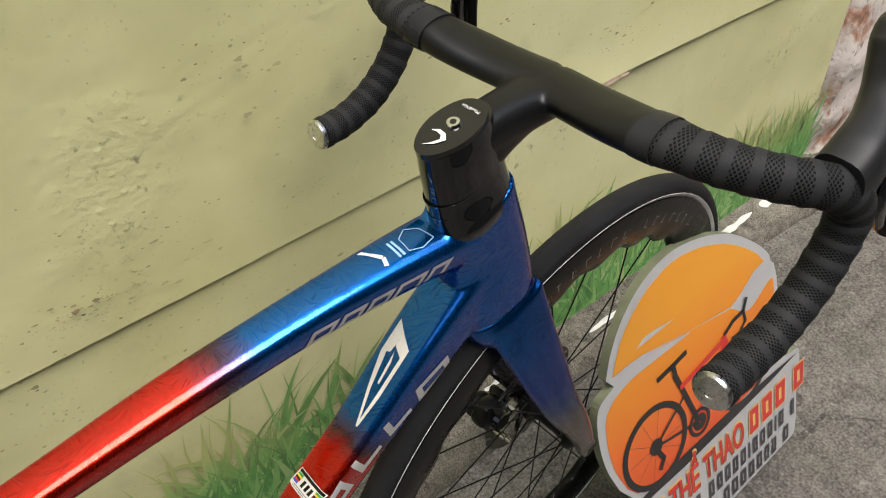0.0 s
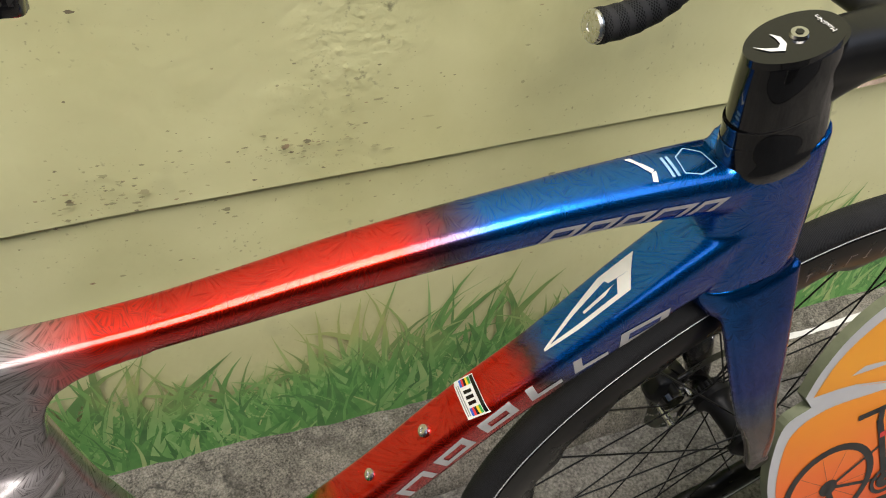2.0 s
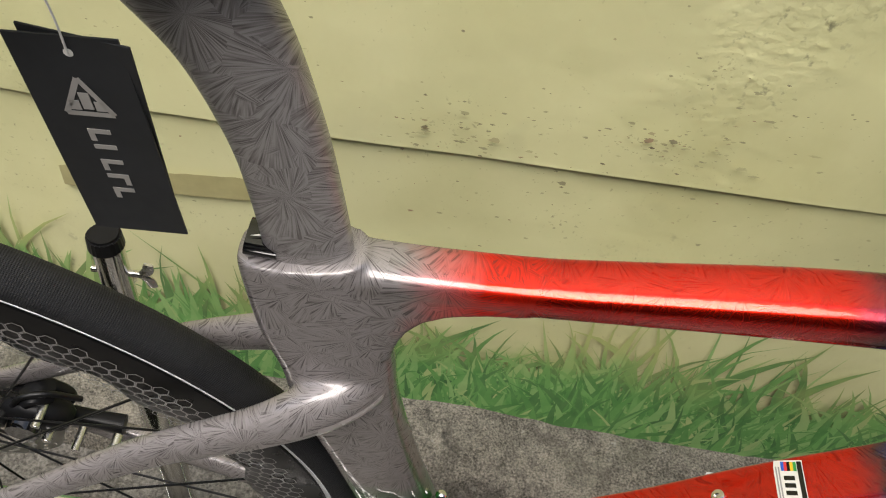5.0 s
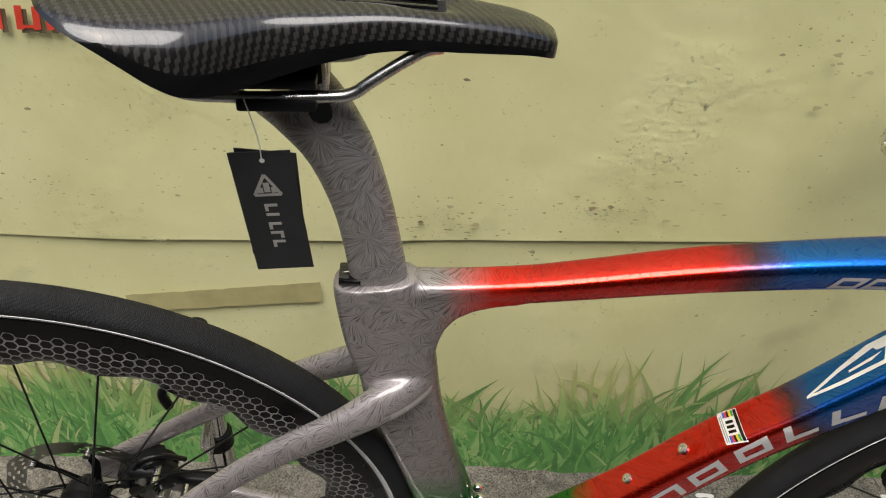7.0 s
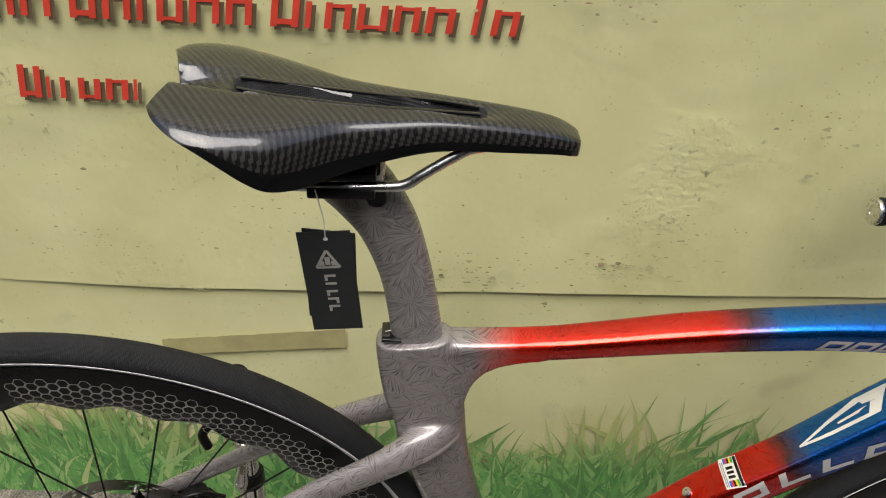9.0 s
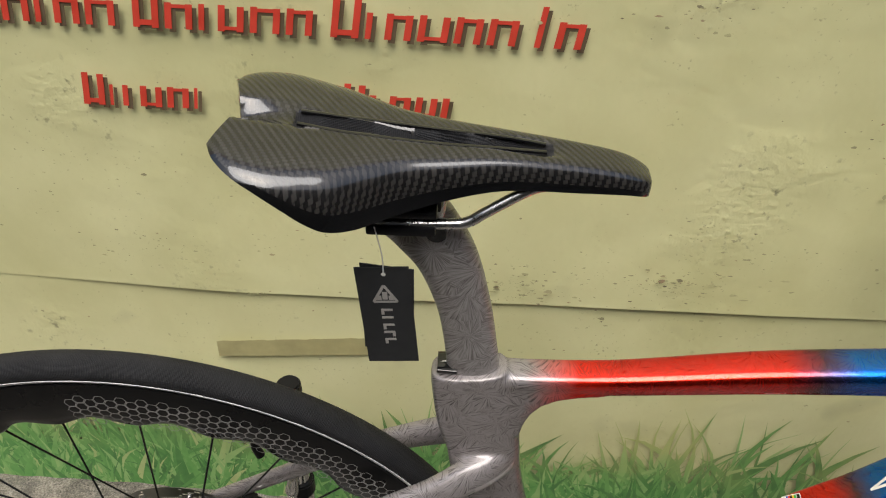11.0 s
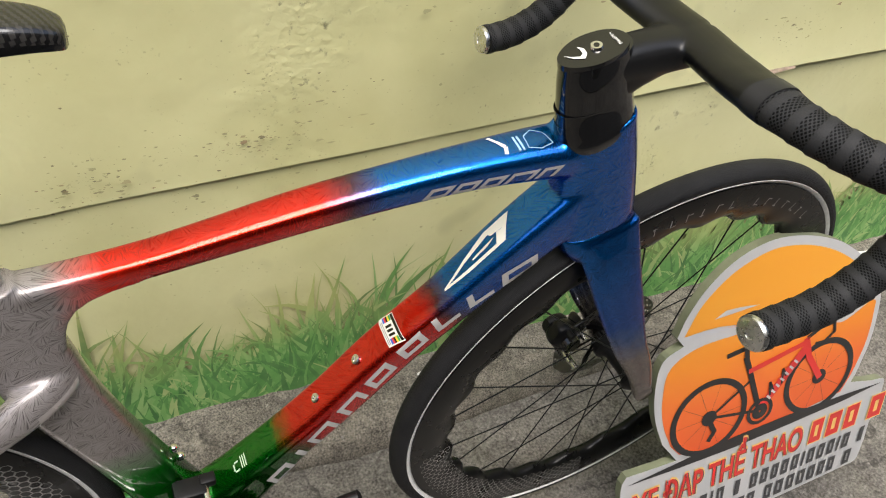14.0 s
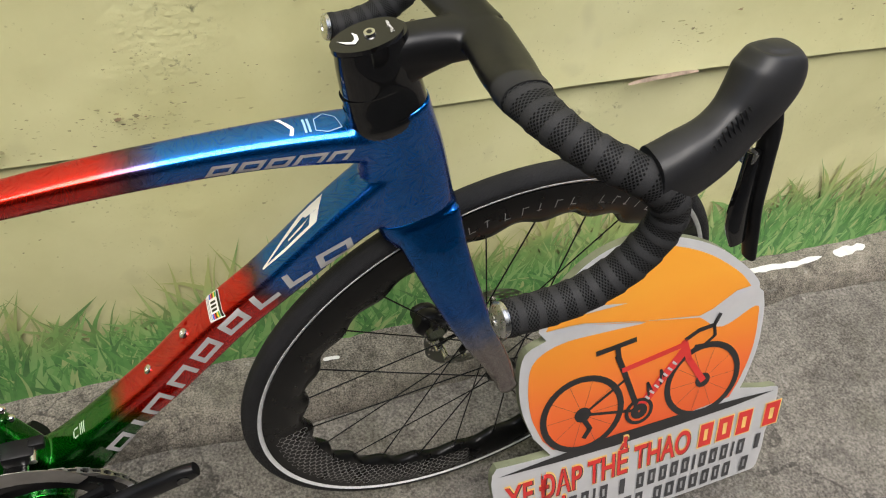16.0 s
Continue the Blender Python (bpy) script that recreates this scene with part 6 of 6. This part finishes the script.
SUNSET = make_sunset()
SIGN_BLACK = make_patina("sign_black", (0.02, 0.02, 0.021), 0.35, 0, 0.1, 0.2)
SIGN_RED = make_patina("sign_red", (0.66, 0.035, 0.03), 0.35, 0, 0.08, 0.2)
SIGN_YELLOW = make_patina("sign_yellow", (0.85, 0.55, 0.16), 0.35, 0, 0.08, 0.2)
SIGN_GREY = make_patina("sign_grey", (0.05, 0.05, 0.053), 0.35, 0, 0.08, 0.2)
sun_low = [(float(p[0]), float(p[1])) for p in spline([(0.085, 0.042), (0.072, 0.09), (0.072, 0.14), (0.084, 0.178), (0.125, 0.196), (0.19, 0.196), (0.252, 0.194), (0.20, 0.206), (0.16, 0.215)], 5) + spline([(0.34, 0.178), (0.38, 0.152), (0.436, 0.172), (0.443, 0.15), (0.440, 0.10), (0.424, 0.05), (0.405, 0.015)], 5) + [(0.16, -0.004), (0.10, 0.02)]]
part("sun_print", shape(sun_low, SIGN, 0.0006), SUNSET, board, "orange sunset print", smooth=False)
sun_top = [(float(p[0]), float(p[1])) for p in spline([(0.104, 0.220), (0.130, 0.258), (0.165, 0.285), (0.20, 0.300), (0.245, 0.307), (0.30, 0.296), (0.352, 0.272), (0.40, 0.236), (0.424, 0.208)], 6) + [(0.40, 0.206), (0.36, 0.186), (0.34, 0.181), (0.25, 0.197), (0.16, 0.218), (0.135, 0.220)]]
part("sun_print", shape(sun_top, SIGN, 0.0007), SUNSET, board, "orange sunset print", smooth=False)
for pts in ([(0.150, 0.232), (0.224, 0.232), (0.19, 0.238), (0.168, 0.240)], [(0.375, 0.188), (0.43, 0.200), (0.432, 0.192), (0.40, 0.183)]):
    part("cloud_streak", shape(pts, SIGN, 0.0012), SIGN_WHITE, board, smooth=False)
swoosh = [(0.012, 0.000), (0.10, 0.006), (0.20, 0.012), (0.30, 0.012), (0.42, 0.006), (0.494, 0.000), (0.42, -0.006), (0.30, -0.009), (0.20, -0.010), (0.10, -0.006)]
part("ground_stroke", shape(swoosh, SIGN, 0.0013), SIGN_BLACK, board, "black brush stroke", smooth=False)


def flat_ring(c, r, w, mat, lift, name, n=40):
    bm = bmesh.new()
    a = [bm.verts.new(SIGN @ Vector((c[0] + r * math.cos(2 * math.pi * i / n), c[1] + r * math.sin(2 * math.pi * i / n), lift))) for i in range(n)]
    b = [bm.verts.new(SIGN @ Vector((c[0] + (r - w) * math.cos(2 * math.pi * i / n), c[1] + (r - w) * math.sin(2 * math.pi * i / n), lift))) for i in range(n)]
    for i in range(n):
        j = (i + 1) % n
        bm.faces.new((a[i], a[j], b[j], b[i]))
    part(name, bm, mat, board, smooth=False)


def flat_line(points, w, mat, lift, name, label=""):
    bm = bmesh.new()
    for a, b in zip(points, points[1:]):
        va, vb = Vector((*a, lift)), Vector((*b, lift))
        nrm = (vb - va).normalized().cross(Vector((0, 0, 1))) * w
        e = (vb - va).normalized() * w * 0.4
        bm.faces.new([bm.verts.new(SIGN @ p) for p in (va - nrm - e, vb - nrm + e, vb + nrm + e, va + nrm - e)])
    part(name, bm, mat, board, label, smooth=False)


# the bicycle printed on the sign
for c in ((0.150, 0.068), (0.352, 0.066)):
    flat_ring(c, 0.067, 0.010, SIGN_BLACK, 0.0016, "printed_wheel")
    flat_ring(c, 0.013, 0.012, SIGN_BLACK, 0.0017, "printed_hub", 20)
    for k in range(10):
        t = math.pi * 2 * k / 10
        flat_line([(c[0] + 0.012 * math.cos(t), c[1] + 0.012 * math.sin(t)), (c[0] + 0.058 * math.cos(t), c[1] + 0.058 * math.sin(t))], 0.00025, SIGN_GREY, 0.0015, "printed_spoke")
flat_line([(0.208, 0.152), (0.216, 0.128), (0.240, 0.048)], 0.0045, SIGN_BLACK, 0.0018, "printed_tube")
flat_line([(0.150, 0.068), (0.240, 0.046)], 0.0025, SIGN_BLACK, 0.0018, "printed_tube")
flat_line([(0.150, 0.068), (0.222, 0.110)], 0.0022, SIGN_BLACK, 0.0018, "printed_tube")
flat_line([(0.216, 0.126), (0.312, 0.140)], 0.0042, SIGN_RED, 0.0020, "printed_tube")
flat_line([(0.242, 0.050), (0.318, 0.132)], 0.0075, SIGN_RED, 0.0021, "printed_tube")
flat_line([(0.316, 0.146), (0.325, 0.112), (0.352, 0.066)], 0.0052, SIGN_RED, 0.0020, "printed_fork")
flat_line([(0.176, 0.166), (0.200, 0.168), (0.236, 0.172)], 0.004, SIGN_BLACK, 0.0020, "printed_saddle")
flat_line([(0.208, 0.166), (0.210, 0.146)], 0.004, SIGN_BLACK, 0.0020, "printed_post")
flat_line([(0.318, 0.148), (0.340, 0.158), (0.365, 0.160), (0.374, 0.176)], 0.0035, SIGN_BLACK, 0.0020, "printed_bar")
flat_line([(0.365, 0.160), (0.368, 0.142), (0.350, 0.130), (0.334, 0.132)], 0.0026, SIGN_BLACK, 0.0020, "printed_bar")
flat_ring((0.242, 0.044), 0.024, 0.006, SIGN_BLACK, 0.0022, "printed_chainring", 28)
flat_ring((0.242, 0.044), 0.014, 0.012, SIGN_BLACK, 0.0022, "printed_crank", 20)
flat_line([(0.258, 0.068), (0.256, 0.092), (0.263, 0.076)], 0.002, SIGN_BLACK, 0.0022, "printed_cage")
flat_line([(0.278, 0.082), (0.278, 0.108), (0.284, 0.094)], 0.002, SIGN_BLACK, 0.0022, "printed_cage")
flat_line([(0.150, 0.062), (0.160, 0.040), (0.150, 0.026)], 0.004, SIGN_BLACK, 0.0022, "printed_derailleur")
for k in range(7):
    f = (k + 0.5) / 7
    flat_line([(0.252 + 0.052 * f - 0.003, 0.061 + 0.056 * f + 0.003), (0.252 + 0.052 * f + 0.003, 0.061 + 0.056 * f - 0.003)], 0.0018, SIGN_WHITE, 0.0025, "printed_mark")


def sign_text(body, u, v, width, height, shear, mat, lift, name, offset=0.0):
    cu = bpy.data.curves.new(name, "FONT")
    cu.body, cu.size, cu.shear, cu.offset = body, 0.05, shear, offset
    ob = new(name, cu)
    bpy.context.view_layer.update()
    me = bpy.data.meshes.new_from_object(ob.evaluated_get(bpy.context.evaluated_depsgraph_get()))
    bpy.data.objects.remove(ob)
    xs, ys = [p.co.x for p in me.vertices], [p.co.y for p in me.vertices]
    fx, fy = width / (max(xs) - min(xs)), height / 0.0365
    me.transform(SIGN @ Matrix.Translation((u - min(xs) * fx, v, lift)) @ Matrix.Diagonal((fx, fy, 1, 1)))
    me.materials.clear()
    me.materials.append(mat)
    o = new(name, me)
    o.parent = board
    return o


TEXT = "XE ĐẠP THỂ THAO"
sign_text(TEXT, 0.0135, -0.071, 0.326, 0.048, 0.10, SIGN_YELLOW, 0.0014, "word_outline", 0.0032)
sign_text(TEXT, 0.0165, -0.0725, 0.322, 0.048, 0.10, SIGN_GREY, 0.0017, "word_shadow", 0.0012)
sign_text(TEXT, 0.0150, -0.071, 0.322, 0.048, 0.10, SIGN_RED, 0.0020, "word", 0.0010)


def bar_row(u0, u1, v, h, widths, mat, lift, name, shear=0.1, rim=None):
    u, i = u0, 0
    while u < u1:
        w = widths[i % len(widths)] * h
        if w > 0:
            for m_, grow, lf in ([(rim, 0.0022, lift)] if rim else []) + [(mat, 0.0, lift + 0.0004)]:
                bm = bmesh.new()
                o = [(u - grow, v - grow), (u + w + grow, v - grow), (u + w + shear * h + grow, v + h + grow), (u + shear * h - grow, v + h + grow)]
                if m_ is mat and w > 0.4 * h:
                    cx, cy = sum(p for p, q in o) / 4, sum(q for p, q in o) / 4
                    vo = [bm.verts.new(SIGN @ Vector((*p, lf))) for p in o]
                    vi = [bm.verts.new(SIGN @ Vector((cx + (p[0] - cx) * 0.30, cy + (p[1] - cy) * 0.5, lf))) for p in o]
                    for k in range(4):
                        j = (k + 1) % 4
                        bm.faces.new((vo[k], vo[j], vi[j], vi[k]))
                else:
                    bm.faces.new([bm.verts.new(SIGN @ Vector((*p, lf))) for p in o])
                part(name, bm, m_, board, smooth=False)
        u += abs(w) + 0.24 * h
        i += 1


bar_row(0.352, 0.482, -0.071, 0.046, (0.52, 0.58, 0.58, -0.10, 0.62, 0.55), SIGN_RED, 0.0014, "name_bar", 0.10, SIGN_YELLOW)
bar_row(0.02, 0.474, -0.116, 0.032, (0.42, 0.42, 0.42, 0.14, 0.42, 0.42, 0.42, 0.14, 0.42, -0.2, 0.3, -0.2, 0.42, 0.42), SIGN_GREY, 0.0014, "number_bar")
bar_row(0.02, 0.462, -0.158, 0.032, (0.46, 0.42, 0.42, -0.2, 0.46, 0.5, 0.48, 0.48), SIGN_GREY, 0.0014, "address_bar")
